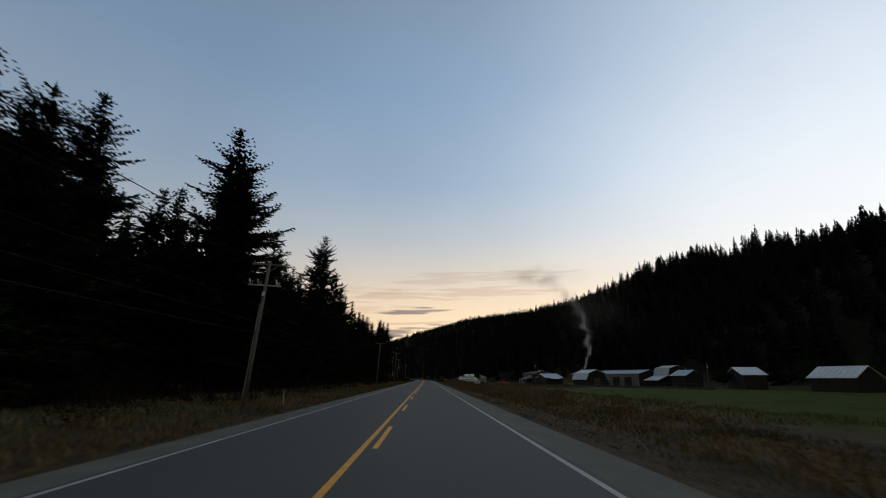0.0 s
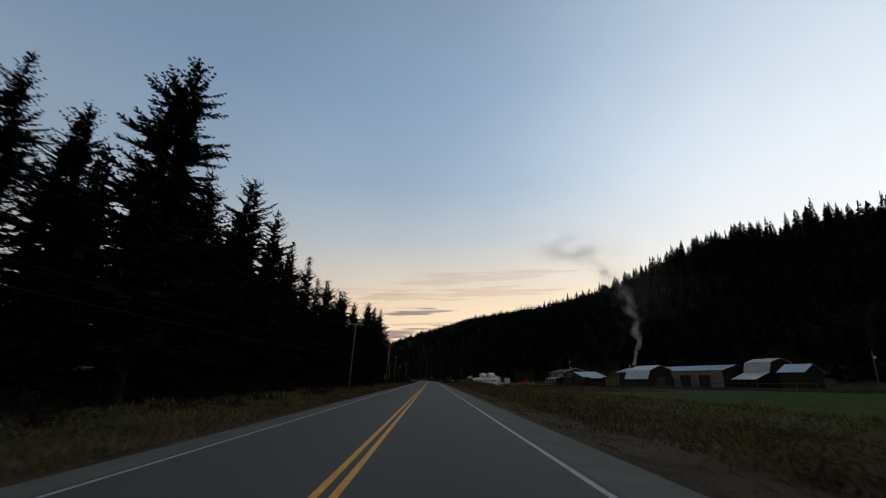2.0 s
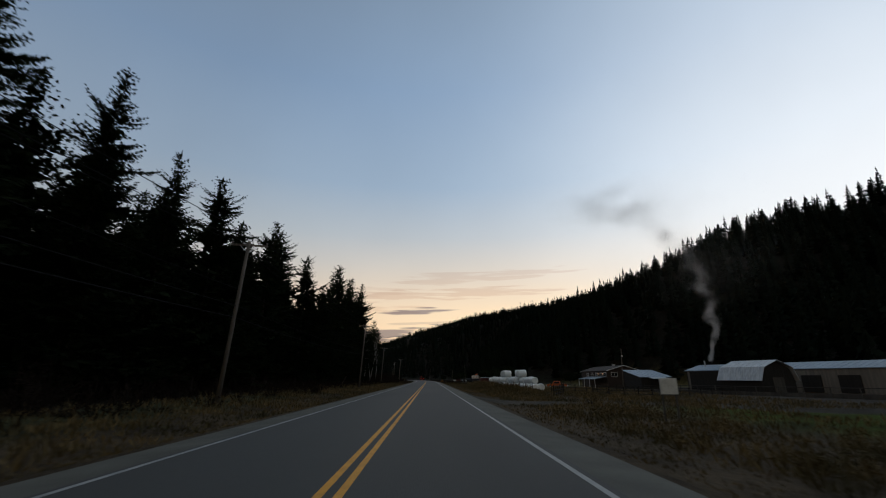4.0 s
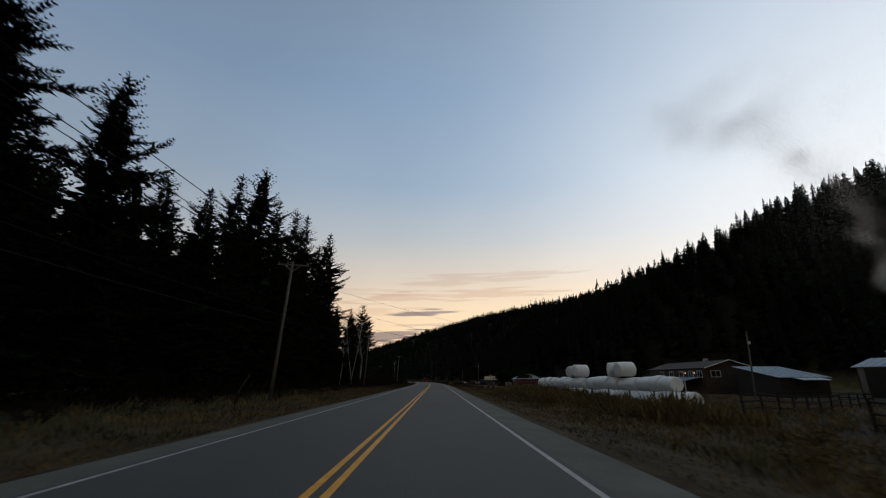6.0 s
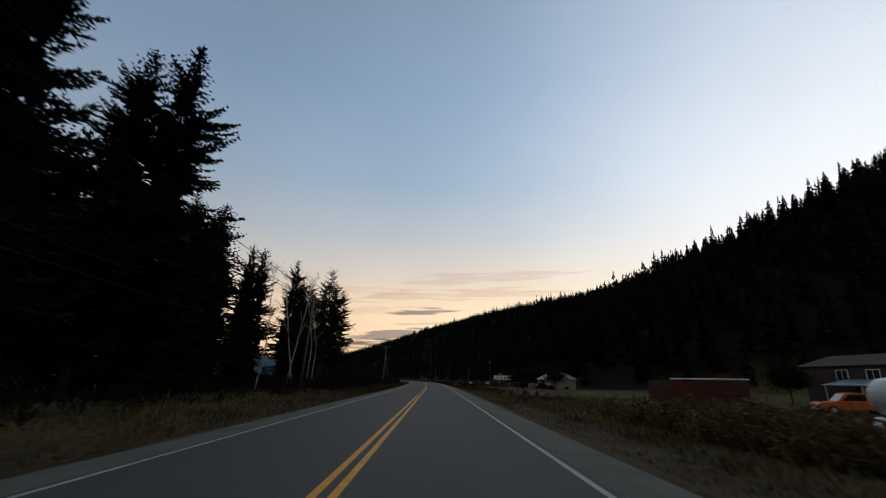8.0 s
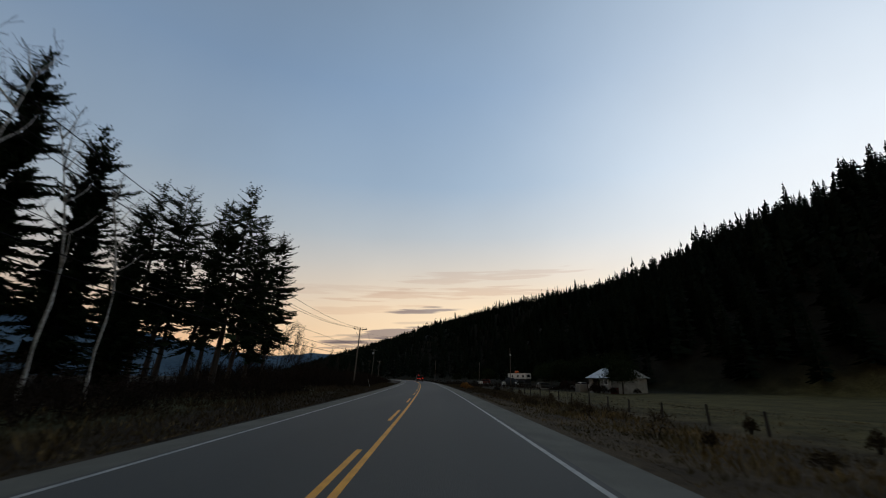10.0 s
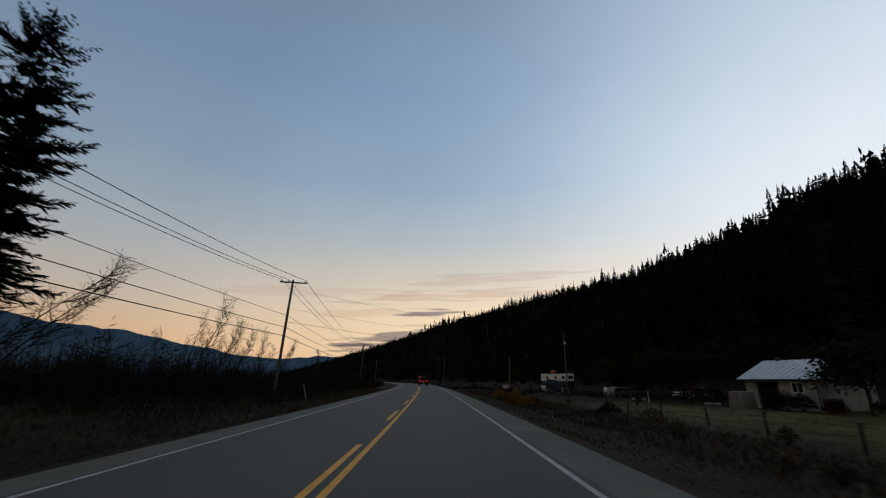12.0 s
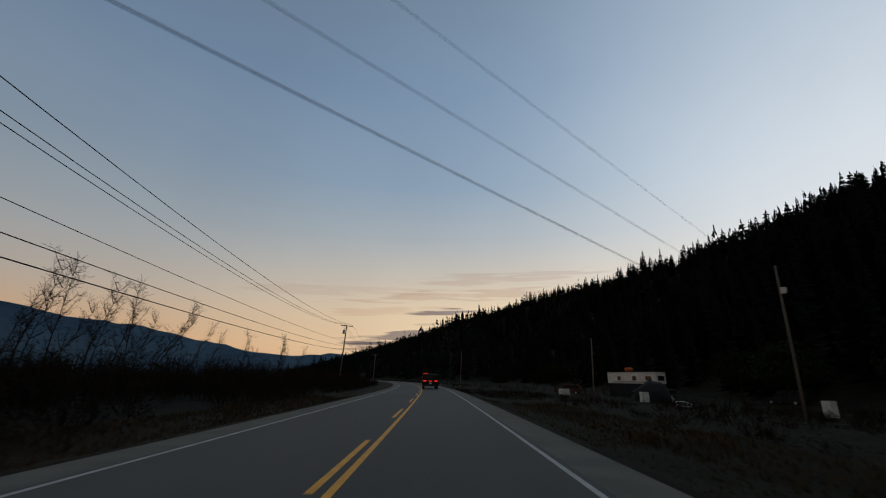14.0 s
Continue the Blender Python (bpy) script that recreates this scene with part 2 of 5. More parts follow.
# ---------------------------------------------------------------- mesh helpers


def link_mesh(name, bm, mat, parent=None, smooth=False):
    me = bpy.data.meshes.new(name)
    bm.to_mesh(me)
    bm.free()
    me.materials.append(mat)
    if smooth:
        for p in me.polygons:
            p.use_smooth = True
    ob = new(name, me)
    if parent:
        ob.parent = parent
    return ob


def part(name, bm, mat, parent, label="", smooth=False):
    """One mesh object under a thing or under a part."""
    return tagged(link_mesh(name, bm, mat, parent, smooth), label)


def thing(name, place, turn=0.0, label="", category="", group="", kind=""):
    """The empty at the base of a thing that parents its parts."""
    ob = new(name)
    ob.matrix_basis = pose(*place, 0, 0, turn)
    return tagged(ob, label, category, group, kind)


def from_lists(name, verts, faces, mat, parent=None, smooth=False):
    me = bpy.data.meshes.new(name)
    me.from_pydata(verts, [], faces)
    me.materials.append(mat)
    if smooth:
        me.polygons.foreach_set("use_smooth", [True] * len(me.polygons))
    me.update()
    ob = new(name, me)
    if parent:
        ob.parent = parent
    return ob


def add_box(bm, lo, hi, bevel=0.0, turn=None):
    r = bmesh.ops.create_cube(bm, size=1.0)
    vs = r["verts"]
    c = [(a + b) / 2 for a, b in zip(lo, hi)]
    bmesh.ops.scale(bm, vec=[b - a for a, b in zip(lo, hi)], verts=vs)
    if bevel:
        es = {e for v in vs for e in v.link_edges}
        out = bmesh.ops.bevel(bm, geom=list(es), offset=bevel, segments=2, affect="EDGES", profile=0.6)
        vs = list({v for f in out["faces"] for v in f.verts} | {v for v in vs if v.is_valid})
    if turn is not None:
        bmesh.ops.rotate(bm, matrix=turn, verts=vs)
    bmesh.ops.translate(bm, vec=c, verts=vs)
    return vs


def box(lo, hi, bevel=0.0):
    bm = bmesh.new()
    add_box(bm, lo, hi, bevel)
    return bm


def add_tube(bm, a, b, r0, r1, sides=8, caps=True):
    """A tapered round bar from a to b."""
    a, b = Vector(a), Vector(b)
    q = (b - a).to_track_quat("Z", "Y").to_matrix()
    ring = []
    for p, r in ((a, r0), (b, r1)):
        ring.append([bm.verts.new(p + q @ Vector((r * math.cos(k * math.tau / sides), r * math.sin(k * math.tau / sides), 0))) for k in range(sides)])
    for k in range(sides):
        bm.faces.new((ring[0][k], ring[0][(k + 1) % sides], ring[1][(k + 1) % sides], ring[1][k]))
    if caps:
        bm.faces.new(ring[0][::-1])
        bm.faces.new(ring[1])


def add_path(bm, pts, radii, sides=7):
    """One continuous round bar through points, with a radius at each."""
    rings = []
    for i, p in enumerate(pts):
        d = Vector(pts[min(i + 1, len(pts) - 1)]) - Vector(pts[max(i - 1, 0)])
        q = d.to_track_quat("Z", "Y").to_matrix()
        rings.append([bm.verts.new(Vector(p) + q @ Vector((radii[i] * math.cos(k * math.tau / sides), radii[i] * math.sin(k * math.tau / sides), 0))) for k in range(sides)])
    for a, b in zip(rings, rings[1:]):
        for k in range(sides):
            bm.faces.new((a[k], a[(k + 1) % sides], b[(k + 1) % sides], b[k]))
    bm.faces.new(rings[0][::-1])
    bm.faces.new(rings[-1])


def tube(a, b, r0, r1=None, sides=8):
    bm = bmesh.new()
    add_tube(bm, a, b, r0, r0 if r1 is None else r1, sides)
    return bm


def prism(points, depth0, depth1, axis="y"):
    """A flat outline of (across, up) points, made solid along an axis."""
    bm = bmesh.new()
    put = (lambda s, z, d: (s, d, z)) if axis == "y" else (lambda s, z, d: (d, s, z))
    a = [bm.verts.new(put(s, z, depth0)) for s, z in points]
    b = [bm.verts.new(put(s, z, depth1)) for s, z in points]
    n = len(points)
    for i in range(n):
        bm.faces.new((a[i], a[(i + 1) % n], b[(i + 1) % n], b[i]))
    bm.faces.new(a[::-1])
    bm.faces.new(b)
    bmesh.ops.recalc_face_normals(bm, faces=bm.faces)
    return bm


# ---------------------------------------------------------------- the lie of the land


def smooth_step(a, b, v):
    t = min(1.0, max(0.0, (v - a) / (b - a)))
    return t * t * (3 - 2 * t)


def bend(y):
    """How far the road has swung to the left at y."""
    return -0.00022 * max(0.0, y - 220) ** 2 - 0.0005 * max(0.0, y - 350) ** 2


def ramp(x, stops):
    if x <= stops[0][0]:
        return stops[0][1]
    for (a, p), (b, q) in zip(stops, stops[1:]):
        if x <= b:
            return p + (q - p) * (x - a) / (b - a)
    return stops[-1][1]


RIGHT = [(3.7, -0.05), (5.0, -0.38), (8.0, -0.62), (20.0, -0.70), (32.0, -1.25), (60.0, -1.35)]
LEFT = [(-60.0, 0.1), (-16.0, 0.0), (-11.0, -0.2), (-8.2, -0.42), (-6.2, -0.05)]
# the ridge that closes the valley: bearing, distance, height of its crest over that distance
RIDGE_FAR = [(-0.10, 2200), (0.05, 2200), (0.10, 1900), (0.20, 1300), (0.30, 1100), (0.40, 1050)]
RIDGE_RISE = [(-0.3, 0.0), (-0.25, 0.02), (-0.2, 0.036), (-0.15, 0.05), (-0.1, 0.066), (-0.05, 0.081), (0.0, 0.096), (0.05, 0.111), (0.1, 0.122), (0.15, 0.127), (0.2, 0.132), (0.25, 0.138), (0.3, 0.147), (0.4, 0.165)]
# a nearer spur that runs down to the bend of the road: place across, height
SPUR = [(-160, 0), (-120, 17), (-90, 26), (-60, 37), (-30, 50), (0, 73), (60, 88), (120, 108), (180, 117), (260, 120)]
STEEP = [(200, 0.65), (255, 0.69), (290, 0.70), (330, 0.67), (352, 0.60), (382, 0.645), (425, 0.645), (445, 0.625), (490, 0.655), (560, 0.83), (590, 0.90)]


def hill(x, y):
    foot = 98 - 54 * smooth_step(238, 352, y) + 8 * math.sin(y * 0.031) * (1 - smooth_step(280, 360, y))
    d = x - foot
    yard = 15 * smooth_step(70, 95, y) * (1 - smooth_step(162, 185, y))
    near = 0.0
    if d > 0:
        brow = 82 + 13 * smooth_step(215, 255, y) - 23 * smooth_step(500, 560, y)
        near = ramp(y, STEEP) * min(d, brow) * smooth_step(-4 + yard, 14 + 1.5 * yard, d) + (0.24 + 0.18 * smooth_step(255, 290, y) + 0.06 * smooth_step(315, 335, y) - 0.24 * smooth_step(345, 375, y)) * 0.95 * min(max(0, d - brow), 60) + 0.10 * max(0, d - brow - 60)
    far = 0.0
    if y > 600:
        way = ramp(x / y, RIDGE_FAR)
        far = max(ramp(x / y, RIDGE_RISE) * way * smooth_step(0.42 * way, way, y), ramp(x, SPUR) * smooth_step(670, 900, y) * (1 - smooth_step(930, 1200, y)))
    rough = noise.noise(Vector((x * 0.03, y * 0.03, 2.0))) * 4.0 + noise.noise(Vector((x * 0.008, y * 0.008, 6.0))) * 10.0 * smooth_step(600, 900, y)
    return max(near, far) + (rough * smooth_step(2, 14, max(near, far)))


def ground(x, y):
    u = x - bend(min(y, 640))
    if -6.2 <= u <= 3.7:
        return -0.06
    side = ramp(u, RIGHT) if u > 0 else ramp(u, LEFT)
    if u < 0:
        side -= 0.35 * smooth_step(285, 310, y) * smooth_step(-9, -13, u)
    lumps = noise.noise(Vector((x * 0.25, y * 0.25, 0.0))) * 0.10 * smooth_step(4.2, 7, abs(u + 1.3) - 1.6)
    return side + lumps + hill(x, y)

# ---------------------------------------------------------------- ground


def on_track(u, y):
    """The dirt track that leaves the road for the farm yard."""
    return 3.9 < u < 13.5 and 119.0 + 0.55 * (u - 4) < y < 130.0 - 0.35 * (u - 4)


def soil_and_shade(x, y):
    """Colour of what grows there: brown verge, green field, olive pasture, dirt yards, dark forest floor. Farther on,
    shade is painted into verge and yard.
    """
    u = x - bend(min(y, 640))
    # the verge darkens along the road: shade put into its colour
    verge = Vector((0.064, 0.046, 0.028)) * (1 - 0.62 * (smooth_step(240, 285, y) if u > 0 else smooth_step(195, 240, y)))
    c = verge
    if u > 0:
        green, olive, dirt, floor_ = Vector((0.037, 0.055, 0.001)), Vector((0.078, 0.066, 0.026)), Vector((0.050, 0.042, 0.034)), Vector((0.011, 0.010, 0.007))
        far_field = smooth_step(13, 20, u + 2.5 * noise.noise(Vector((x * 0.1, y * 0.1, 5))))
        if y < 122:
            c = c.lerp(green, far_field)
        elif y < 225:
            c = c.lerp(dirt, far_field)
        else:
            c = c.lerp(olive, smooth_step(10, 17, u))
            # the hill's shade over the yard, put into the ground colour
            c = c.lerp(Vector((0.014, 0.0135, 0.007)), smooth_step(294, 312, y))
        if on_track(u, y):
            c = Vector((0.070, 0.060, 0.046))
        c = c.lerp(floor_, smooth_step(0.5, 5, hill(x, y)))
    else:
        c = c.lerp(Vector((0.046, 0.048, 0.022)), smooth_step(-10, -13, u))
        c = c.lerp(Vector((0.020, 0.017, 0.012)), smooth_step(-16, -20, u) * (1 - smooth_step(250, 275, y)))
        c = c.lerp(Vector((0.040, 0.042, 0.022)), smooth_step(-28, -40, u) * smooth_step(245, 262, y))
        # darker ground among the brush
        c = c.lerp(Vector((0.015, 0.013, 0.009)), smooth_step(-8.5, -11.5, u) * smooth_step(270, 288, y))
    return c


def spaced(stops):
    out = []
    for a, b, step in stops:
        n = max(1, round((b - a) / step))
        out += [a + (b - a) * i / n for i in range(n)]
    return out + [stops[-1][1]]


XS = spaced([(-4200, -900, 550), (-900, -260, 50), (-260, -60, 12), (-60, -16, 3), (-16, 24, 0.8), (24, 60, 2.5), (60, 250, 6), (250, 560, 25), (560, 1000, 55), (1000, 4200, 500)])
YS = spaced([(-1800, -120, 280), (-120, -12, 8), (-12, 380, 2.2), (380, 620, 5), (620, 960, 12), (960, 2400, 40), (2400, 4400, 480)])
verts, cols = [], []
for y in YS:
    for x in XS:
        # past the bend the grid leans with the road
        xx = x + bend(min(max(y, 0), 640)) * (1 - smooth_step(40, 300, abs(x)))
        verts.append((xx, y, ground(xx, y)))
        cols.append((*soil_and_shade(xx, y), 1.0))
W = len(XS)
faces = [(j * W + i, j * W + i + 1, (j + 1) * W + i + 1, (j + 1) * W + i) for j in range(len(YS) - 1) for i in range(W - 1)]
earth = bpy.data.materials.new("grassy_earth")
earth.use_nodes = True
en, el_ = earth.node_tree.nodes, earth.node_tree.links
eb = en["Principled BSDF"]
eb.inputs["Roughness"].default_value, eb.inputs["Specular IOR Level"].default_value = 0.95, 0.1
attr = en.new("ShaderNodeAttribute")
attr.attribute_name = "soil_and_shade"
etc_ = en.new("ShaderNodeTexCoord")
shade = attr.outputs["Color"]
for sc, lo_, hi_ in ((0.35, 0.6, 1.4), (4.0, 0.65, 1.35), (26.0, 0.6, 1.4)):
    nz = en.new("ShaderNodeTexNoise")
    nz.inputs["Scale"].default_value, nz.inputs["Detail"].default_value = sc, 4.0
    el_.new(etc_.outputs["Object"], nz.inputs["Vector"])
    mr = en.new("ShaderNodeMapRange")
    mr.inputs["From Min"].default_value, mr.inputs["From Max"].default_value = 0.3, 0.7
    mr.inputs["To Min"].default_value, mr.inputs["To Max"].default_value = lo_, hi_
    el_.new(nz.outputs[0], mr.inputs[0])
    mx = en.new("ShaderNodeMixRGB")
    mx.blend_type = "MULTIPLY"
    mx.inputs[0].default_value = 1.0
    el_.new(shade, mx.inputs[1])
    el_.new(mr.outputs[0], mx.inputs[2])
    shade = mx.outputs[0]
el_.new(shade, eb.inputs["Base Color"])
ebp = en.new("ShaderNodeBump")
ebp.inputs["Strength"].default_value, ebp.inputs["Distance"].default_value = 0.8, 0.08
el_.new(nz.outputs[0], ebp.inputs["Height"])
el_.new(ebp.outputs[0], eb.inputs["Normal"])
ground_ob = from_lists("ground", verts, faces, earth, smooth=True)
layer = ground_ob.data.color_attributes.new("soil_and_shade", "FLOAT_COLOR", "POINT")
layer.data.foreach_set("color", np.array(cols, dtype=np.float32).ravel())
tagged(ground_ob, "brown grassy verges, fields and wooded slopes of a valley", "ground", kind="structure")

# far mountains beyond the valley, the haze of distance painted as their blue
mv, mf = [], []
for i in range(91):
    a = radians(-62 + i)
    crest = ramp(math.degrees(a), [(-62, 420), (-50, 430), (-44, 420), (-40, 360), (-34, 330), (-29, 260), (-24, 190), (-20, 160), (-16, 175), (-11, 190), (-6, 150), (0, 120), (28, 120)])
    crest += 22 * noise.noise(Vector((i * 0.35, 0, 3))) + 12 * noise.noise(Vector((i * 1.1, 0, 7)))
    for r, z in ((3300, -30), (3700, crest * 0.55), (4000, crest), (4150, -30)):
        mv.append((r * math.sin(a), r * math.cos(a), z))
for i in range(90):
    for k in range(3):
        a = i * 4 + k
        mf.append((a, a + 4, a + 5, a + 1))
tagged(from_lists("backdrop", mv, mf, M["mountain"], smooth=True), "blue mountains far beyond the valley, haze put into their colour", "mountains", kind="structure")

# ---------------------------------------------------------------- road


def strip(name, x0, x1, y0, y1, z0, z1, mat, parent=None, step=4.0):
    """A band of paving or paint that follows the bend, between two offsets from the road's axis."""
    n = max(1, int((y1 - y0) / step))
    vs, fs = [], []
    for i in range(n + 1):
        y = y0 + (y1 - y0) * i / n
        b = bend(y)
        vs += [(x0 + b, y, z0), (x1 + b, y, z1)]
    fs = [(2 * i, 2 * i + 1, 2 * i + 3, 2 * i + 2) for i in range(n)]
    return from_lists(name, vs, fs, mat, parent)


END = 640
road = new("road")
tagged(road, "grey two-lane asphalt road with painted lines", "road", kind="structure")
strip("asphalt", -5.05, 2.52, -60, END, 0.0, 0.0, M["asphalt"], road)
for x0, x1, z0, z1 in ((2.515, 3.72, -0.002, -0.09), (-6.35, -5.045, -0.09, -0.002)):
    strip("shoulder", x0, x1, -60, END, z0, z1, M["gravel"], road)
for x in (2.34, -4.88):
    strip("edge_line", x - 0.052, x + 0.052, -60, END, 0.005, 0.005, M["white_line"], road)
LEFT_YELLOW, RIGHT_YELLOW = -1.38, -1.12
strip("centre_line", LEFT_YELLOW - 0.06, LEFT_YELLOW + 0.06, -60, 218.5, 0.005, 0.005, M["yellow_line"], road)
strip("centre_line", RIGHT_YELLOW - 0.06, RIGHT_YELLOW + 0.06, 41, END, 0.005, 0.005, M["yellow_line"], road)
for k in range(-6, 4):
    y = 9.5 + 10.8 * k
    if y < 38:
        strip("centre_dash", RIGHT_YELLOW - 0.06, RIGHT_YELLOW + 0.06, y, y + 4.2, 0.005, 0.005, M["yellow_line"], road, 1.0)
for k in range(29):
    y = 223.2 + 10.93 * k
    strip("centre_dash", LEFT_YELLOW - 0.06, LEFT_YELLOW + 0.06, y, y + 4.9, 0.005, 0.005, M["yellow_line"], road, 1.0)
# ---------------------------------------------------------------- trees


def diamonds(base, tip, half):
    """Narrow four-cornered blades, as lists of corners and faces: base, tip and half-width vectors, one row a blade."""
    mid = base + (tip - base) * 0.45
    v = np.stack([base, mid + half, tip, mid - half], 1).reshape(-1, 3)
    f = np.arange(len(v)).reshape(-1, 4)
    return v, f


def blade_mesh(name, v, f, mat, parent=None):
    me = bpy.data.meshes.new(name)
    me.vertices.add(len(v))
    me.vertices.foreach_set("co", np.ascontiguousarray(v, dtype=np.float32).ravel())
    k = f.shape[1]
    me.loops.add(f.size)
    me.loops.foreach_set("vertex_index", f.astype(np.int32).ravel())
    me.polygons.add(len(f))
    me.polygons.foreach_set("loop_start", np.arange(0, f.size, k, dtype=np.int32))
    me.update(calc_edges=True)
    me.materials.append(mat)
    ob = new(name, me)
    if parent:
        ob.parent = parent
    return ob


def conifer(seed, height, radius, clear, fullness=1.0, droop=0.35, label="", blunt=0.0, lean=0.0, limbs=(6, 10), gap=1.0, sprays=5, apart=0.22, core=11, slim=1.0, tuft=1.0):
    """A tapered trunk with whorls of limbs, each with sprays of needles."""
    rng = np.random.default_rng(seed)
    root = thing("conifer", (0, 0, -500), 0, label, "conifer tree", "conifers of the roadside wood")
    bm = bmesh.new()
    wob = rng.normal(0, 0.12, (9, 2))
    wob[0] = 0
    axis = [np.array([wob[i, 0] * i / 8 + lean * (i / 8) * height, wob[i, 1] * i / 8, height * i / 8 - (0.5 if i == 0 else 0)]) for i in range(9)]
    add_path(bm, [tuple(a) for a in axis], [height * 0.0125 * (1 - i / 8.2) for i in range(9)])
    part("trunk", bm, M["bark"], root)
    B, T, H = [], [], []
    z = clear * height
    while z < height * 0.995:
        f = (z - clear * height) / (height * (1 - clear))
        reach = radius * ((1 - f) ** (0.66 - blunt * 0.4) * (0.62 + 0.38 * min(1, f * 5)) + 0.02) * (1 + 0.22 * math.sin(z * 1.9 + seed))
        centre = np.array([np.interp(z, [a[2] for a in axis], [a[k] for a in axis]) for k in (0, 1)] + [z])
        for _ in range(rng.integers(*limbs)):
            az = rng.uniform(0, math.tau)
            ln = reach * rng.uniform(0.55, 1.2)
            if rng.random() < 0.06:
                ln *= 1.3
            if rng.random() > fullness:
                continue
            out = np.array([math.cos(az), math.sin(az), 0])
            side = np.array([-out[1], out[0], 0])
            rise = rng.uniform(0.10, 0.75) * f ** 0.8 + rng.uniform(0.0, 0.12) - droop * (1 - f) ** 1.5
            n = max(3, int(ln / apart))
            s = np.linspace(0.14, 1.0, n)
            pts = centre + s[:, None] * ln * out + (rise * s * ln - 0.14 * droop * ln * s * s + 0.13 * ln * s ** 4)[:, None] * np.array([0, 0, 1])
            fan = np.clip(ln * (0.23 * (1 - s) ** 0.6 + 0.08) * tuft, 0.20, 0.75 * tuft)
            for q in range(sprays):
                sgn = (-1, 1, 0, -0.55, 0.55)[q]
                reach_ = fan * rng.uniform(0.55, 1.15, n)
                d = out * rng.uniform(0.35, 0.85, (n, 1)) + side * sgn * rng.uniform(0.6, 1.0, (n, 1)) + np.array([0, 0, 1]) * ((rng.uniform(-0.38, 0.18, (n, 1)) if sgn else rng.uniform(-0.8, 0.25, (n, 1))) + 0.45 * f)
                d /= np.linalg.norm(d, axis=1)[:, None]
                w = np.cross(d, rng.normal(0, 1, (n, 3)))
                w /= np.linalg.norm(w, axis=1)[:, None] + 1e-6
                B.append(pts - d * 0.05)
                T.append(pts + d * reach_[:, None])
                H.append(w * (0.032 + 0.085 * reach_)[:, None] * (1 if sprays > 3 else 2.0) * slim)
        # the close twigs round the stem
        if core:
            az = rng.uniform(0, math.tau, core)
            o = np.stack([np.cos(az), np.sin(az), rng.uniform(-0.7, 0.1, core)], 1)
            start = centre + o * (reach * rng.uniform(0.0, 0.22, (core, 1)))
            B.append(start)
            T.append(start + o * (reach * rng.uniform(0.25, 0.42, (core, 1))))
            H.append(np.cross(o, rng.normal(0, 1, (core, 3))) * (0.10 * reach + 0.03))
        z += rng.uniform(0.30, 0.52) * gap * (height / 24) ** 0.4
    B.append(axis[8][None] - [[0, 0, 0.7]])
    T.append(axis[8][None] + [[0, 0, 0.5]])
    H.append(np.array([[0.1, 0.05, 0]]))
    v, f = diamonds(np.concatenate(B), np.concatenate(T), np.concatenate(H))
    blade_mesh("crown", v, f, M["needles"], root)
    return root


def stand(model, x, y, height, made_for, turn, name_label="", wide=1.0, tilt=0.0):
    s = height / made_for
    m = Matrix.Translation((x, y, ground(x, y) - 0.1)) @ Matrix.Rotation(radians(tilt), 4, "Y") @ Matrix.Rotation(radians(turn), 4, "Z") @ Matrix.Diagonal((s * wide, s * wide, s, 1))
    ob = copy_thing(model, m)
    if name_label:
        ob["label"] = name_label
    return ob


FIR = "tall dark conifer with drooping needled limbs beside the road"
SPARSE = "tall thin conifer with ragged limbs and a bare lower trunk"
firs = [conifer(11, 24, 4.8, 0.08, 1.0, 0.38, FIR), conifer(12, 24, 4.2, 0.06, 1.0, 0.30, FIR), conifer(13, 24, 4.6, 0.12, 0.88, 0.42, FIR, 0.2), conifer(14, 24, 3.7, 0.08, 0.97, 0.32, FIR), conifer(15, 24, 4.4, 0.10, 0.80, 0.40, FIR, 0.35)]
pines = [conifer(21, 24, 3.4, 0.24, 0.9, 0.45, SPARSE, 0.5, 0.02, (2, 4), 0.55, core=1, slim=0.8, tuft=1.2), conifer(22, 24, 3.0, 0.20, 0.85, 0.55, SPARSE, 0.6, 0.035, (2, 4), 0.55, core=1, slim=0.8, tuft=1.2), conifer(23, 24, 3.1, 0.28, 0.90, 0.4, SPARSE, 0.7, 0.0, (2, 4), 0.6, core=1, slim=0.8, tuft=1.2)]

full_pines = [conifer(24, 24, 3.6, 0.20, 0.92, 0.42, SPARSE, 0.6, 0.02, (3, 5), 0.62, core=2, slim=0.75, tuft=1.2), conifer(25, 24, 3.7, 0.22, 0.92, 0.5, SPARSE, 0.6, 0.0, (3, 5), 0.62, core=2, slim=0.75, tuft=1.2)]
inner = [conifer(16, 24, 4.8, 0.08, 1.0, 0.38, FIR, sprays=3, apart=0.42, gap=1.15), conifer(17, 24, 4.3, 0.10, 0.92, 0.32, FIR, 0.2, sprays=3, apart=0.42, gap=1.15), conifer(18, 24, 4.5, 0.08, 0.95, 0.42, FIR, sprays=3, apart=0.42, gap=1.15)]
rnd = random.Random(5)
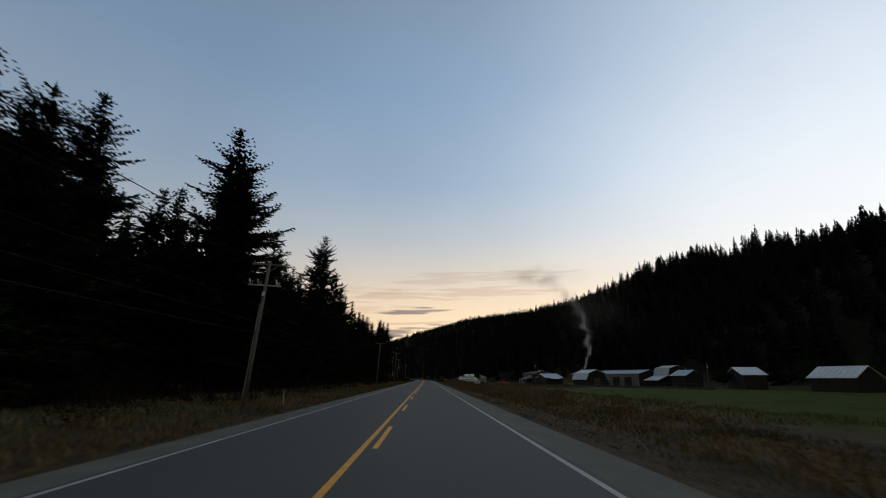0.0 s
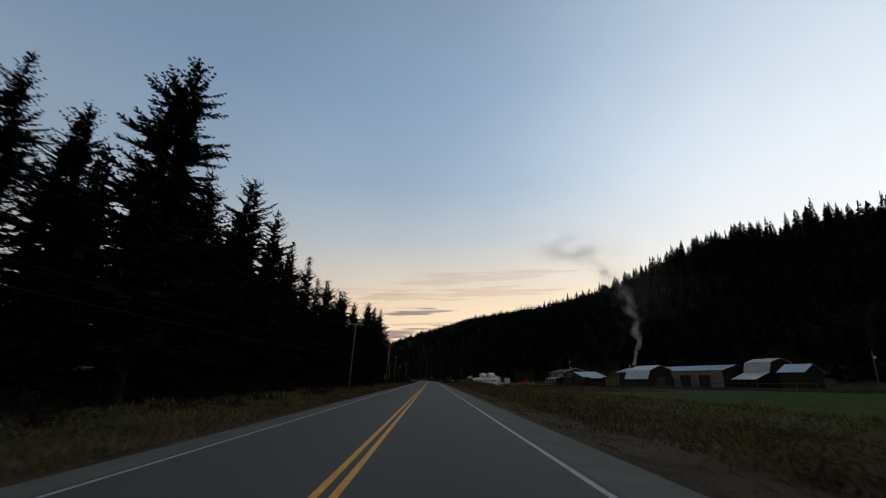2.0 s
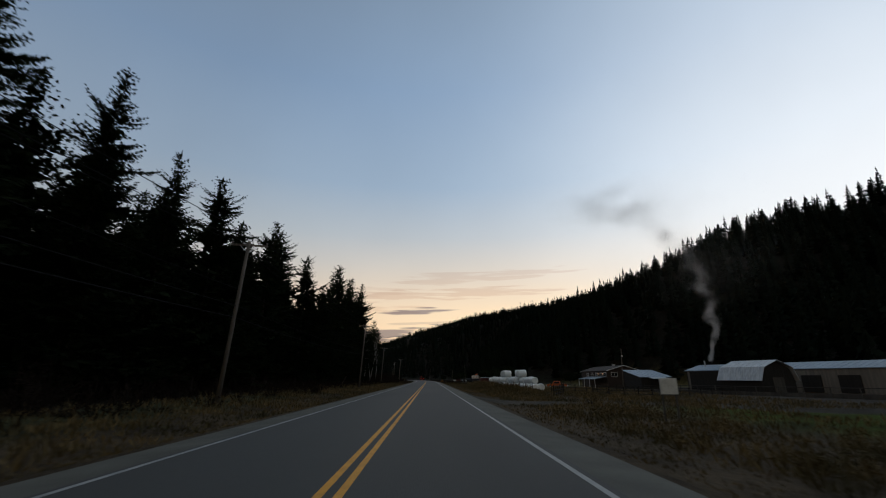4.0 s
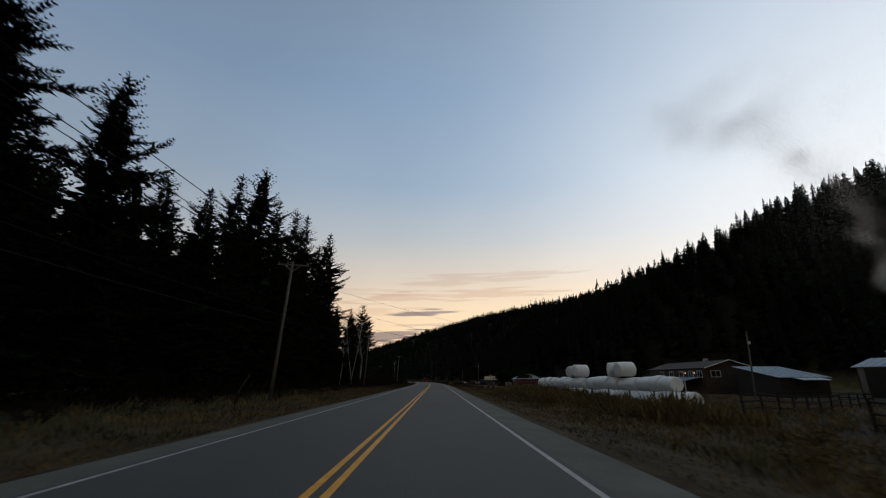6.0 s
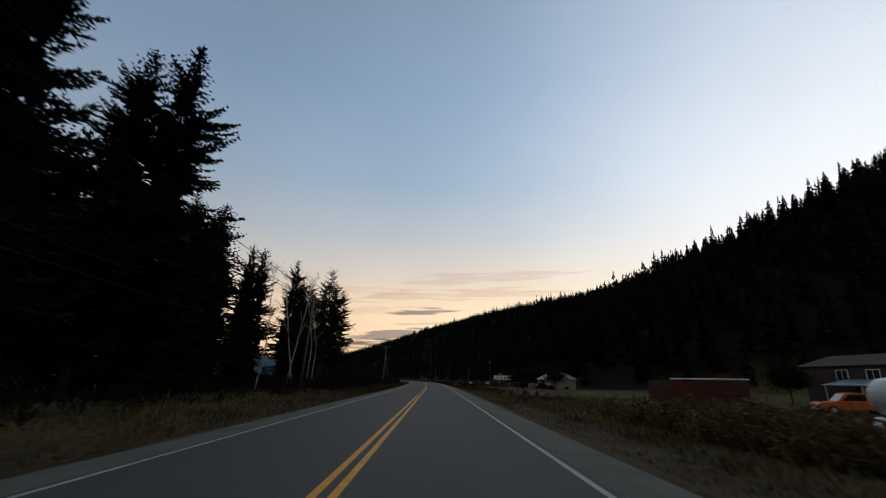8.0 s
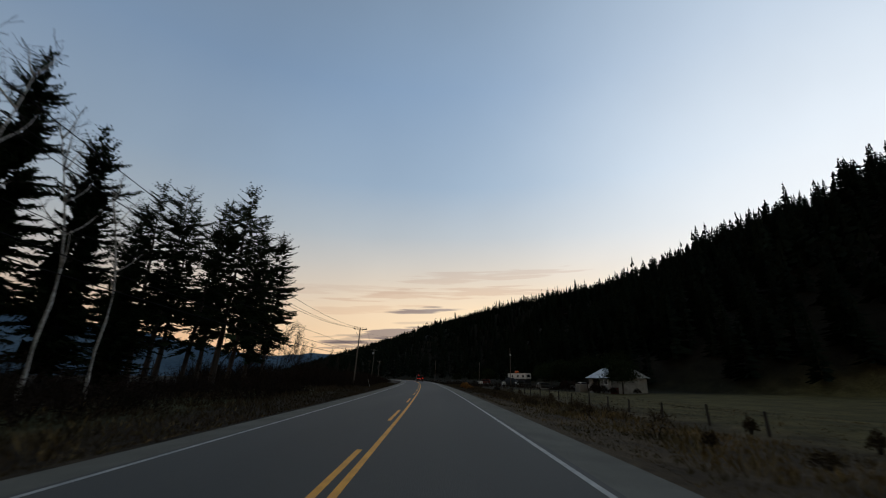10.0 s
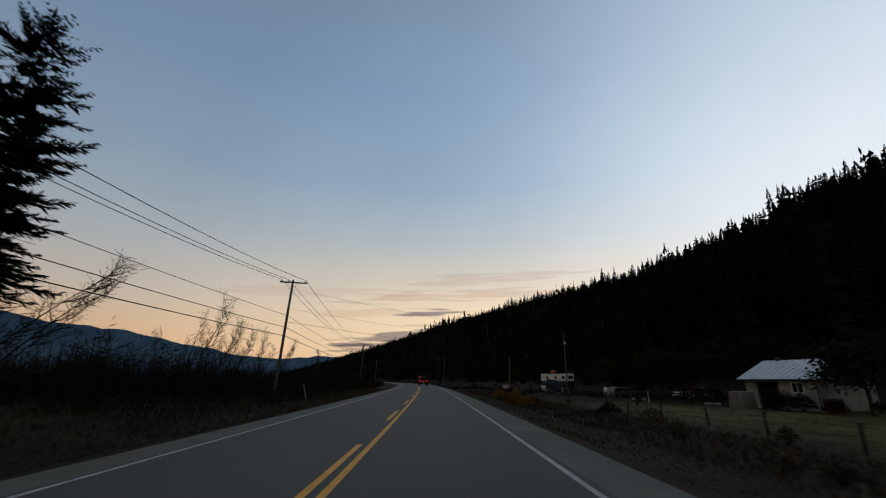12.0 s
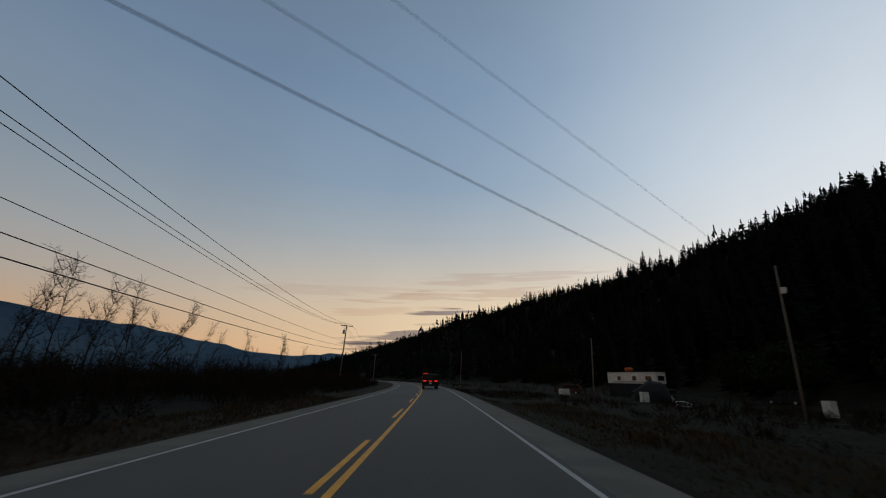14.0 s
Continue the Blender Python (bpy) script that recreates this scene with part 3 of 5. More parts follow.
# the row along the road: x, y, height, width
FRONT = [(-23, 9, 21, 1.2), (-20.5, 16, 15.5, 1.25), (-20, 19.5, 16.0, 1.2), (-20, 23, 18.0, 1.2), (-21, 29, 11.5, 1), (-18.5, 37.1, 24.4, 1.22), (-20, 41.3, 22.4, 1.35), (-20.5, 46, 15.5, 1),
         (-20, 52.9, 17.5, 1), (-20, 55.5, 18, 1.1), (-20.3, 59.2, 17, 0.9), (-20.5, 62, 17.3, 0.8), (-20.5, 66, 17, 0.9), (-19.1, 71.8, 25, 1.0), (-21, 76, 18.5, 1), (-20, 79, 19.2, 1), (-20, 87, 22.5, 0.9),
         (-20, 95, 22, 0.85), (-20.6, 103, 20.5, 0.9), (-20, 110.7, 20.4, 0.9), (-20.5, 118, 18.6, 0.9), (-20, 125, 19.6, 0.9), (-20, 129.5, 16.4, 0.9), (-20.4, 133.5, 16, 0.8), (-20, 138, 20, 0.9),
         (-22.3, 148.5, 22.2, 1), (-20, 154, 20.2, 0.9), (-20.5, 160, 16.4, 0.9), (-20, 165.5, 17.8, 1), (-20, 169.2, 20.8, 0.95), (-20, 174, 23.8, 0.9), (-20, 181, 23.2, 0.85), (-20, 185.5, 23.5, 1.05),
         (-20, 191, 25, 0.95), (-20, 199, 22.6, 0.9), (-19.2, 202.2, 26, 0.95), (-21, 209, 17, 0.85), (-21, 214, 15.5, 0.8), (-21.5, 222, 15.8, 0.75), (-23, 229, 17.6, 0.7), (-22, 238.5, 18.5, 0.7), (-22, 244, 17.2, 0.8), (-22.5, 249.5, 11, 0.9)]
for x, y, h, w in FRONT:
    stand(rnd.choice(firs), x, y, h, 24, rnd.uniform(0, 360), "", w * rnd.uniform(1.05, 1.26), rnd.uniform(0.3, 2.8))
# deeper in the wood
for row, x0 in enumerate((-25.5, -31, -37.5, -45)):
    y = -14.0 + row * 2
    while y < 236 - 6 * row:
        thin = 48 < y < 92 or 180 < y < 222
        if rnd.random() < (0.9 if row == 0 else 0.42 if thin else 0.8):
            stand(rnd.choice(inner), x0 + rnd.uniform(-2.2, 2.2), y, rnd.uniform(16.5, 21.5) + row * 1.5, 24, rnd.uniform(0, 360), "", rnd.uniform(1.0, 1.35), rnd.uniform(-1, 4))
        y += rnd.uniform(4.6, 7.6)
# the open group at the end of the wood
for i, (x, y, h, w, lean) in enumerate([(-25, 252.6, 15.6, 1.2, 1), (-25, 255.4, 18.2, 1.15, 2), (-25.2, 257.8, 19.5, 1.2, 3), (-26.4, 261.2, 18.8, 1.2, 2), (-25, 263.0, 19.6, 1.1, 4), (-25.5, 266.8, 21.6, 1.2, 3),
                                        (-25, 269.2, 25, 1.25, 3), (-25.4, 273.7, 22.4, 1.15, 3.5), (-25, 277.6, 20.4, 1.1, 3), (-24.6, 282.0, 22.6, 1.05, 3)] ):
    stand(pines[i % 3] if i < 8 else full_pines[i % 2], x, y, h, 24, rnd.uniform(0, 360), "", w, lean)
# the models that were copied
for model in firs + inner + pines + full_pines:
    for o in (*model.children, model):
        bpy.data.objects.remove(o)

# conifers of the wooded ridges, too many to count
rng = np.random.default_rng(8)


def ridge_wood(name, places, tiers, blades, label, width=0.42):
    """Many conifers in one mesh: spires and broad firs, each with ragged tiers of drooping boughs."""
    B, T, H = [], [], []
    for x, y, z, h in places:
        form = rng.integers(0, 2)
        r = h * (rng.uniform(0.17, 0.22), rng.uniform(0.22, 0.29))[form]
        lean = rng.normal(0, 0.022, 2)
        heavy = rng.uniform(0, math.tau)
        ragged_ = rng.uniform(0.74, 1.24, tiers)
        for k in range(tiers):
            f = (k + 0.5 + rng.uniform(-0.3, 0.3)) / tiers
            wide = max(0.0, 1 - f) ** (0.95, 0.80)[form]
            c = np.array([x + lean[0] * h * f, y + lean[1] * h * f, z + h * (0.06 + 0.92 * f)])
            a = rng.uniform(0, math.tau) + np.arange(blades) * math.tau / blades + rng.normal(0, 0.3, blades)
            ln = r * wide * ragged_[k] * rng.uniform(0.55, 1.3, blades) * (1 + 0.18 * np.cos(a - heavy)) + 0.12
            o = np.stack([np.cos(a), np.sin(a), np.zeros(blades)], 1)
            s = np.stack([-np.sin(a), np.cos(a), np.zeros(blades)], 1)
            step = h / tiers
            B.append(c + np.zeros((blades, 3)))
            T.append(c + o * ln[:, None] + np.array([0, 0, 1]) * (step * rng.uniform(-0.6, 0.3, blades) + ln * (0.30 * f - 0.22))[:, None])
            H.append(s * (ln * width)[:, None] + np.array([0, 0, 1]) * (step * rng.uniform(0.30, 0.62, blades))[:, None])
        B.append(np.array([[x, y, z + h * 0.90]]) + [[lean[0] * h, lean[1] * h, 0]])
        T.append(np.array([[x, y, z + h * rng.uniform(1.0, 1.05)]]) + [[lean[0] * h, lean[1] * h, 0]])
        H.append(np.array([[0.10 + h * 0.004, 0.1, 0]]))
    v, f = diamonds(np.concatenate(B), np.concatenate(T), np.concatenate(H))
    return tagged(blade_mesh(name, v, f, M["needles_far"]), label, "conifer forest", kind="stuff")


def tree_height(x, y, low, high):
    """Older and younger patches of forest, with a few trees that stand out."""
    patch = 0.5 + 0.5 * noise.noise(Vector((x * 0.035, y * 0.035, 11.0)))
    h = low + (high - low) * min(1.0, max(0.0, 0.65 * patch + rng.uniform(-0.12, 0.50)))
    return h * (1.28 if rng.random() < 0.12 else 1.0)


skyline, slope, distant = [], [], []
y = -70.0
while y < 900:
    x = 40.0
    while x < (330 if y < 640 else 170):
        xx, yy = x + rng.uniform(-3.6, 3.6), y + rng.uniform(-3.6, 3.6)
        hh = hill(xx, yy)
        if hh > 0.8 and (xx < 215 or rng.random() < 0.4):
            tree = (xx, yy, ground(xx, yy) - 0.5, tree_height(xx, yy, 7.5, 19.5))
            (skyline if hh > 40 and xx < 260 or (xx < 82 and 270 < yy < 430) else slope).append(tree)
        x += 5.4 if y < 470 else 7.0
    y += 5.4 if y < 470 else 7.5
for bearing in np.arange(-0.31, 0.46, 0.0045):
    way = ramp(bearing, RIDGE_FAR)
    back = -60.0
    while back < way * 0.56:
        b2_, yy = bearing + rng.uniform(-0.004, 0.004), way - back + rng.uniform(-9, 9)
        xx = b2_ * yy
        if hill(xx, yy) > 1.5 and not (40 < xx < 170 and yy < 900):
            distant.append((xx, yy, ground(xx, yy) - 0.5, tree_height(xx, yy, 9, 25)))
        back += 11 if back < 90 else 26
ridge_wood("skyline_forest", skyline, 22, 8, "dark ragged conifers along the crest of the valley side", 0.13)
ridge_wood("hillside_forest", slope, 10, 7, "dark dense conifer forest on the steep valley side", 0.20)
for y in np.arange(690.0, 930.0, 8.5):
    for x in np.arange(-150.0, 270.0, 8.5):
        xx, yy = x + rng.uniform(-5, 5), y + rng.uniform(-5, 5)
        if hill(xx, yy) > 1.5 and not 40 < xx < 170:
            distant.append((xx, yy, ground(xx, yy) - 0.5, tree_height(xx, yy, 10, 23)))
ridge_wood("ridge_forest", distant, 6, 5, "dark conifer forest on the ridge that closes the valley", 0.25)

# ---------------------------------------------------------------- leafless trees and brush


def leafless(name, seed, height, lean, stems, bark, label, category, group, thick=0.0115, first=3, reach=1.0):
    """A leafless tree of a few bowed stems, with rising side branches and fine twigs."""
    r = random.Random(seed)
    root = thing(name, (0, 0, -500), 0, label, category, group)
    twigs = bmesh.new()

    def bow(bm, p, d, length, rad, steps, lift, sides):
        pts = [p.copy()]
        for _ in range(steps):
            p = p + d * (length / steps)
            d = (d + Vector((r.uniform(-0.13, 0.13), r.uniform(-0.13, 0.13), lift))).normalized()
            pts.append(p)
        add_path(bm, [tuple(q) for q in pts], [max(0.012, rad * (1 - 0.82 * i / steps)) for i in range(steps + 1)], sides)
        return pts

    for k in range(stems):
        tall = height * (1.0 if k == 0 else r.uniform(0.55, 0.9))
        bm = bmesh.new()
        stem = bow(bm, Vector((0.25 * k, r.uniform(-0.3, 0.3), -0.3)), Vector((lean * r.uniform(0.6, 1.3), r.uniform(-0.15, 0.15), 1)).normalized(), tall, height * thick * (1 if k == 0 else 0.75), 8, 0.05, 7)
        trunk = part("trunk", bm, bark, root, smooth=True)
        for i in range(first, 9):
            for _ in range(r.choice((1, 2, 2))):
                way = (stem[i] - stem[i - 1]).normalized()
                side = Vector((r.uniform(-1, 1), r.uniform(-1, 1), r.uniform(0.0, 0.5))).normalized()
                bm = bmesh.new()
                branch = bow(bm, stem[i], (way * 0.6 + side * 0.8).normalized(), reach * tall * r.uniform(0.10, 0.24) * (1.25 - i * 0.07), height * 0.0042, 4, 0.16, 5)
                part("branch", bm, bark, trunk, smooth=True)
                for j in range(1, 5):
                    for _ in range(3):
                        side = Vector((r.uniform(-1, 1), r.uniform(-1, 1), r.uniform(-0.1, 0.9))).normalized()
                        spray = bow(twigs, branch[j], side, reach * tall * r.uniform(0.03, 0.085), 0.016, 2, 0.15, 3)
                        side = Vector((r.uniform(-1, 1), r.uniform(-1, 1), r.uniform(0.0, 1.0))).normalized()
                        bow(twigs, spray[1], side, reach * tall * r.uniform(0.02, 0.05), 0.013, 2, 0.15, 3)
    tagged(part("twig", twigs, M["twig"], root), kind="stuff")
    return root


bare = [leafless("leafless_tree", seed, 12, lean, stems, M["twig"], "slender leafless tree that leans over roadside brush", "tree", "leafless trees over the brush", 0.0085, 4, 1.2) for seed, lean, stems in ((31, 0.12, 2), (32, 0.20, 3), (33, 0.06, 2))]
birches = [leafless("birch", seed, 17, lean, 1, M["birch"], "leafless birch with pale bark at the wood's edge", "birch tree", "birches at the wood's edge", 0.0085, 4) for seed, lean in ((41, 0.05), (42, 0.17))]
BARE = [(-39.2, 328, 12.6, 2, 4), (-38.6, 329.6, 15.0, 1, 10), (-36.6, 332, 9.4, 0, 14), (-43, 327.6, 8.6, 0, 2), (-44.2, 344, 10.4, 2, 3), (-43, 344.6, 13.2, 1, 9), (-42.4, 347.2, 12.8, 0, 14), (-43.2, 353, 12.8, 1, 10),
        (-40.6, 353.4, 10.2, 0, 12), (-38.6, 353.2, 11.8, 0, 10), (-36.4, 353, 10.8, 1, 16), (-38, 363.5, 9.4, 2, 8), (-25.2, 346, 6.2, 2, 4), (-24.4, 351, 6.4, 0, 6), (-37, 401, 8.6, 2, 8), (-41, 403, 11.2, 2, 0), (-42, 404, 10.4, 0, 2)]
for x, y, h, k, tilt in BARE:
    stand(bare[k], x, y, h * 0.95, 12.2, rnd.uniform(-35, 35), "", 0.9, tilt)
for x, y, h, k, turn, tilt in [(-36, 289, 14, 0, 10, 33), (-33.6, 290.5, 13, 2, -25, 35), (-32.3, 291, 12.4, 1, 30, 30)]:
    stand(bare[k], x, y, h, 12.2, turn, "", 0.9, tilt)
for x, y, h, k, turn in [(-19.5, 234, 15, 0, 20), (-19.8, 236.5, 16, 0, 200), (-18.5, 239, 14, 1, 10), (-19, 243.5, 12.5, 1, -20), (-20.5, 226, 15, 0, 90)]:
    stand(birches[k], x, y, h, 17.5, turn, "", 1.0)
for model in bare + birches:
    for o in (*model.children_recursive, model):
        bpy.data.objects.remove(o)


def thicket(name, spots, mat, label, category, stems=26, leafy=0.0, round_=False):
    """Brush of many fine stems that fan out from each spot (x, y, radius, height); round_ gives domed shrubs of tangled twigs."""
    B, T, H = [], [], []
    for x, y, r, h in spots:
        n = stems
        z = ground(x, y) - 0.1
        a, k = rng.uniform(0, math.tau, n), np.sqrt(rng.uniform(0, 1, n))
        base = np.stack([x + np.cos(a) * r * k * 0.6, y + np.sin(a) * r * k * 0.6, np.full(n, z)], 1)
        if round_:
            base[:, :2] = (x, y) + (base[:, :2] - (x, y)) * 0.35
            tip = np.stack([x + np.cos(a) * r * k, y + np.sin(a) * r * k, z + h * np.sqrt(1.03 - k ** 2) * rng.uniform(0.6, 0.95, n)], 1)
        else:
            tip = base + np.stack([np.cos(a) * r * k * rng.uniform(0.1, 0.9, n), np.sin(a) * r * k * rng.uniform(0.1, 0.9, n), h * rng.uniform(0.45, 1.05, n) * (1 - 0.35 * k)], 1)
        w = rng.normal(0, 1, (n, 3)) * [1, 1, 0.1]
        w *= (rng.uniform(0.012, 0.03, n) * (1 + h * 0.2))[:, None] / np.linalg.norm(w, axis=1)[:, None]
        B.append(base)
        T.append(tip)
        H.append(w)
        m = int(n * (7.5 if round_ else 3.2))
        pick = rng.integers(0, n, m)
        f = rng.uniform(0.35, 1.0, (m, 1))
        p = base[pick] + (tip[pick] - base[pick]) * f
        if round_:
            p += rng.normal(0, 0.12, (m, 3)) * r
        d = rng.normal(0, 1, (m, 3)) + [0, 0, 0.5]
        d *= (h * rng.uniform(0.08, 0.22, m))[:, None] / np.linalg.norm(d, axis=1)[:, None]
        w = np.cross(d, rng.normal(0, 1, (m, 3)))
        w *= (rng.uniform(0.006, 0.015, m) * (1 + h * 0.2) * (1 + leafy * 2))[:, None] / (np.linalg.norm(w, axis=1)[:, None] + 1e-6)
        B.append(p)
        T.append(p + d)
        H.append(w)
    v, f = diamonds(np.concatenate(B), np.concatenate(T), np.concatenate(H))
    return tagged(blade_mesh(name, v, f, mat), label, category, kind="stuff")


spots = []
for _ in range(900):
    y = rng.uniform(-14, 252)
    x = rng.uniform(-26, -16.3)
    spots.append((x, y, rng.uniform(0.8, 1.7), rng.uniform(1.2, 3.6) * (0.6 if x > -18 else 1.0)))
for _ in range(330):
    y = rng.uniform(-10, 256)
    spots.append((rng.uniform(-16.5, -11.8), y, rng.uniform(0.6, 1.3), rng.uniform(0.5, 1.5)))
for _ in range(150):
    y = rng.uniform(226, 264)
    spots.append((rng.uniform(-24, -12.2), y, rng.uniform(0.8, 1.5), rng.uniform(1.2, 2.8)))
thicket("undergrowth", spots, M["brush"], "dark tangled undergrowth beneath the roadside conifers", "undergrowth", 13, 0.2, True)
spots = []
for _ in range(1300):
    y = rng.uniform(278, 440)
    x = bend(y) + rng.uniform(-34, -10.5) if rng.random() < 0.85 else bend(y) + rng.uniform(-46, -30)
    u = x - bend(y)
    spots.append((x, y, rng.uniform(0.8, 1.8), rng.uniform(1.3, 2.1) + (3.0 + 0.9 * smooth_step(315, 295, y)) * smooth_step(-11, -18, u) * rng.uniform(0.4, 1.0)))
for _ in range(120):
    y = rng.uniform(252, 282)
    spots.append((rng.uniform(-36, -22), y, rng.uniform(0.5, 1.2), rng.uniform(0.5, 1.4)))
thicket("brush", spots, M["brush"], "dark leafless brush along the road's edge", "brush", 14, 0.05, True)
spots = []
for _ in range(260):
    y = rng.uniform(345, 620)
    spots.append((bend(y) + rng.uniform(9, 40), y, rng.uniform(0.8, 2.4), rng.uniform(0.8, 2.6)))
for _ in range(420):
    y = rng.uniform(318, 352)
    spots.append((bend(y) + rng.uniform(12, 46), y, rng.uniform(0.6, 1.4), rng.uniform(0.5, 1.3)))
for _ in range(260):
    y = rng.uniform(352, 385)
    x = rng.uniform(4, 17) + bend(y)
    spots.append((x, y, rng.uniform(0.6, 1.4), rng.uniform(0.4, 1.0)))
for _ in range(150):
    y = rng.uniform(440, 640)
    spots.append((bend(y) + rng.uniform(-34, -9), y, rng.uniform(1.0, 2.4), rng.uniform(1.4, 4.0)))
thicket("roadside_scrub", spots, M["brush"], "leafless scrub beside the far bend of the road", "scrub", 9, 0.1, True)

spots = []
for _ in range(420):
    y = rng.uniform(168, 200)
    x = rng.uniform(9.6, 13.6)
    spots.append((x, y, rng.uniform(0.4, 0.9), (1.25 - ground(x, y)) * rng.uniform(0.55, 1.0) * (0.75 if x < 10.6 else 1.0)))
thicket("weeds", spots, M["dry_grass"], "tall dry brown weeds along the bales' fence", "weeds", 44, 0.6)

spots = []
for _ in range(640):
    y = rng.uniform(-6, 300)
    u = 7.2 + 6.3 * rng.uniform(0, 1) ** 0.8
    if on_track(u, y) or noise.noise(Vector((u * 0.25, y * 0.12, 4.0))) < -0.12 or (y > 228 and u > 11.5):
        continue
    spots.append((u + bend(y), y, rng.uniform(0.5, 1.1), rng.uniform(0.45, 1.05)))
thicket("dry_clumps", [q for q in spots if q[1] < 215], M["dry_grass"], "soft clumps of dry brown weeds on the verge", "weeds", 14, 0.35, True)
thicket("dark_clumps", [q for q in spots if q[1] >= 215], M["weeds"], "withered clumps of weeds on the verge, shade put into their colour", "weeds", 14, 0.35, True)

# ---------------------------------------------------------------- grass of the verges
B, T, H = [], [], []
for lo_, hi_, y0, y1, count, tall in ((6.8, 13.5, -8, 228, 21000, 0.38), (6.8, 11.4, 228, 345, 8500, 0.32), (4.2, 7.2, -8, 345, 12000, 0.15), (-12.5, -8.0, -8, 345, 22000, 0.34), (10.5, 15.6, 150, 198, 7000, 1.0), (17, 46, 126, 216, 11000, 0.5), (-8.3, -6.4, -8, 345, 9000, 0.15), (13, 24, 20, 228, 9500, 0.45), (11.4, 26, 228, 330, 4000, 0.14), (-17, -12, -8, 300, 9000, 0.45)):
    yy = rng.uniform(y0, y1, count)
    uu = rng.uniform(lo_, hi_, count)
    for y, u in zip(yy, uu):
        if on_track(u, y):
            continue
        x = u + bend(y)
        clump = 0.55 + 0.9 * max(0.0, noise.noise(Vector((x * 0.45, y * 0.22, 9))))
        z = ground(x, y)
        h = tall * clump * rng.uniform(0.5, 1.5)
        for _ in range(2):
            b = np.array([x + rng.normal(0, 0.10), y + rng.normal(0, 0.10), z - 0.03])
            B.append(b)
            T.append(b + [rng.normal(0, 0.36) * h, rng.normal(0, 0.36) * h, h])
            a = rng.uniform(0, math.pi)
            H.append(np.array([math.cos(a), math.sin(a), 0]) * (0.018 + 0.035 * h))
B, T, H = np.array(B), np.array(T), np.array(H)
# farther along the road the blades take the weeds' shade-darkened brown
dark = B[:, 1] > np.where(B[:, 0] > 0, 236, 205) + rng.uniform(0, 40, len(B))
v, f = diamonds(B[~dark], T[~dark], H[~dark])
tagged(blade_mesh("verge_grass", v, f, M["dry_grass"]), "tall dry brown grass on the road verges", "grass", kind="stuff")
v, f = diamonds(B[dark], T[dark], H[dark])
tagged(blade_mesh("verge_weeds", v, f, M["weeds"]), "withered weeds on the verges beside the yard, shade put into their colour", "weeds", kind="stuff")

# ---------------------------------------------------------------- utility poles and wires


def upright(x, y, z, turn=0.0, lean=0.0):
    """A pose that leans over towards the road's far side (+x) by some degrees."""
    return Matrix.Translation((x, y, z)) @ Matrix.Rotation(radians(lean), 4, "Y") @ Matrix.Rotation(radians(turn), 4, "Z")


def utility_pole(x, y, height, arms, label, lean=3.5, turn=0.0, transformer=False, cutouts=False, lamp=False, thick=0.15, conduit=False):
    z = ground(x, y)
    root = thing("utility_pole", (x, y, z), 0, label, "utility pole", "utility poles")
    root.matrix_basis = upright(x, y, z, turn, lean)
    bm = bmesh.new()
    add_path(bm, [(0, 0, -0.6), (0, 0, height * 0.5), (0, 0, height)], [thick, thick * 0.85, thick * 0.68], 10)
    part("pole", bm, M["pole"], root, smooth=True)
    for k, h in enumerate(arms):
        arm = part("crossarm", box((-1.25, 0.10, h - 0.06), (1.25, 0.20, h + 0.06), 0.01), M["pole"], root)
        for s in (-1, 1):
            part("brace", tube((s * 0.62, 0.14, h - 0.05), (0, 0.14, h - 0.55), 0.018, sides=6), M["steel"], root)
        for px in (-1.15, -0.45, 1.15):
            bm = bmesh.new()
            add_path(bm, [(px, 0.15, h + 0.05), (px, 0.15, h + 0.10), (px, 0.15, h + 0.13), (px, 0.15, h + 0.19), (px, 0.15, h + 0.23)], [0.02, 0.06, 0.035, 0.06, 0.03], 8)
            part("insulator", bm, M["ceramic"], arm, smooth=True)
    if cutouts:
        h = height - 1.75
        part("crossarm", box((-1.3, 0.10, h - 0.05), (1.0, 0.19, h + 0.05), 0.01), M["steel"], root)
        for px in (-1.15, -0.55, 0.75):
            bm = bmesh.new()
            add_path(bm, [(px, 0.15, h), (px - 0.05, 0.12, h + 0.18), (px - 0.12, 0.1, h + 0.42)], [0.05, 0.07, 0.05], 7)
            add_path(bm, [(px + 0.1, 0.15, h + 0.05), (px + 0.16, 0.12, h + 0.3)], [0.03, 0.03], 6)
            part("fuse_cutout", bm, M["steel"], root)
    if transformer:
        bm = bmesh.new()
        zt = height - 1.9
        add_path(bm, [(-0.42, 0, zt), (-0.42, 0, zt + 0.05), (-0.42, 0, zt + 0.75), (-0.42, 0, zt + 0.85)], [0.2, 0.24, 0.24, 0.15], 14)
        can = part("transformer", bm, M["steel"], root, "grey round transformer can", True)
        part("bushing", tube((-0.42, 0, zt + 0.85), (-0.42, 0.03, zt + 1.08), 0.035, 0.02), M["ceramic"], can)
    if lamp:
        bm = box((-0.13, -0.42, height * 0.80), (0.13, -0.17, height * 0.80 + 0.42), 0.05)
        part("meter_box", bm, M["trim"], root, "small pale box high on the pole")
    if conduit:
        part("cable_guard", tube((-0.17, 0.02, -0.3), (-0.15, 0.02, height * 0.68), 0.045, sides=8), M["steel"], root)
        part("number_plate", box((-0.09, -0.165, height - 2.55), (0.09, -0.15, height - 2.25)), M["trim"], root)
    return root


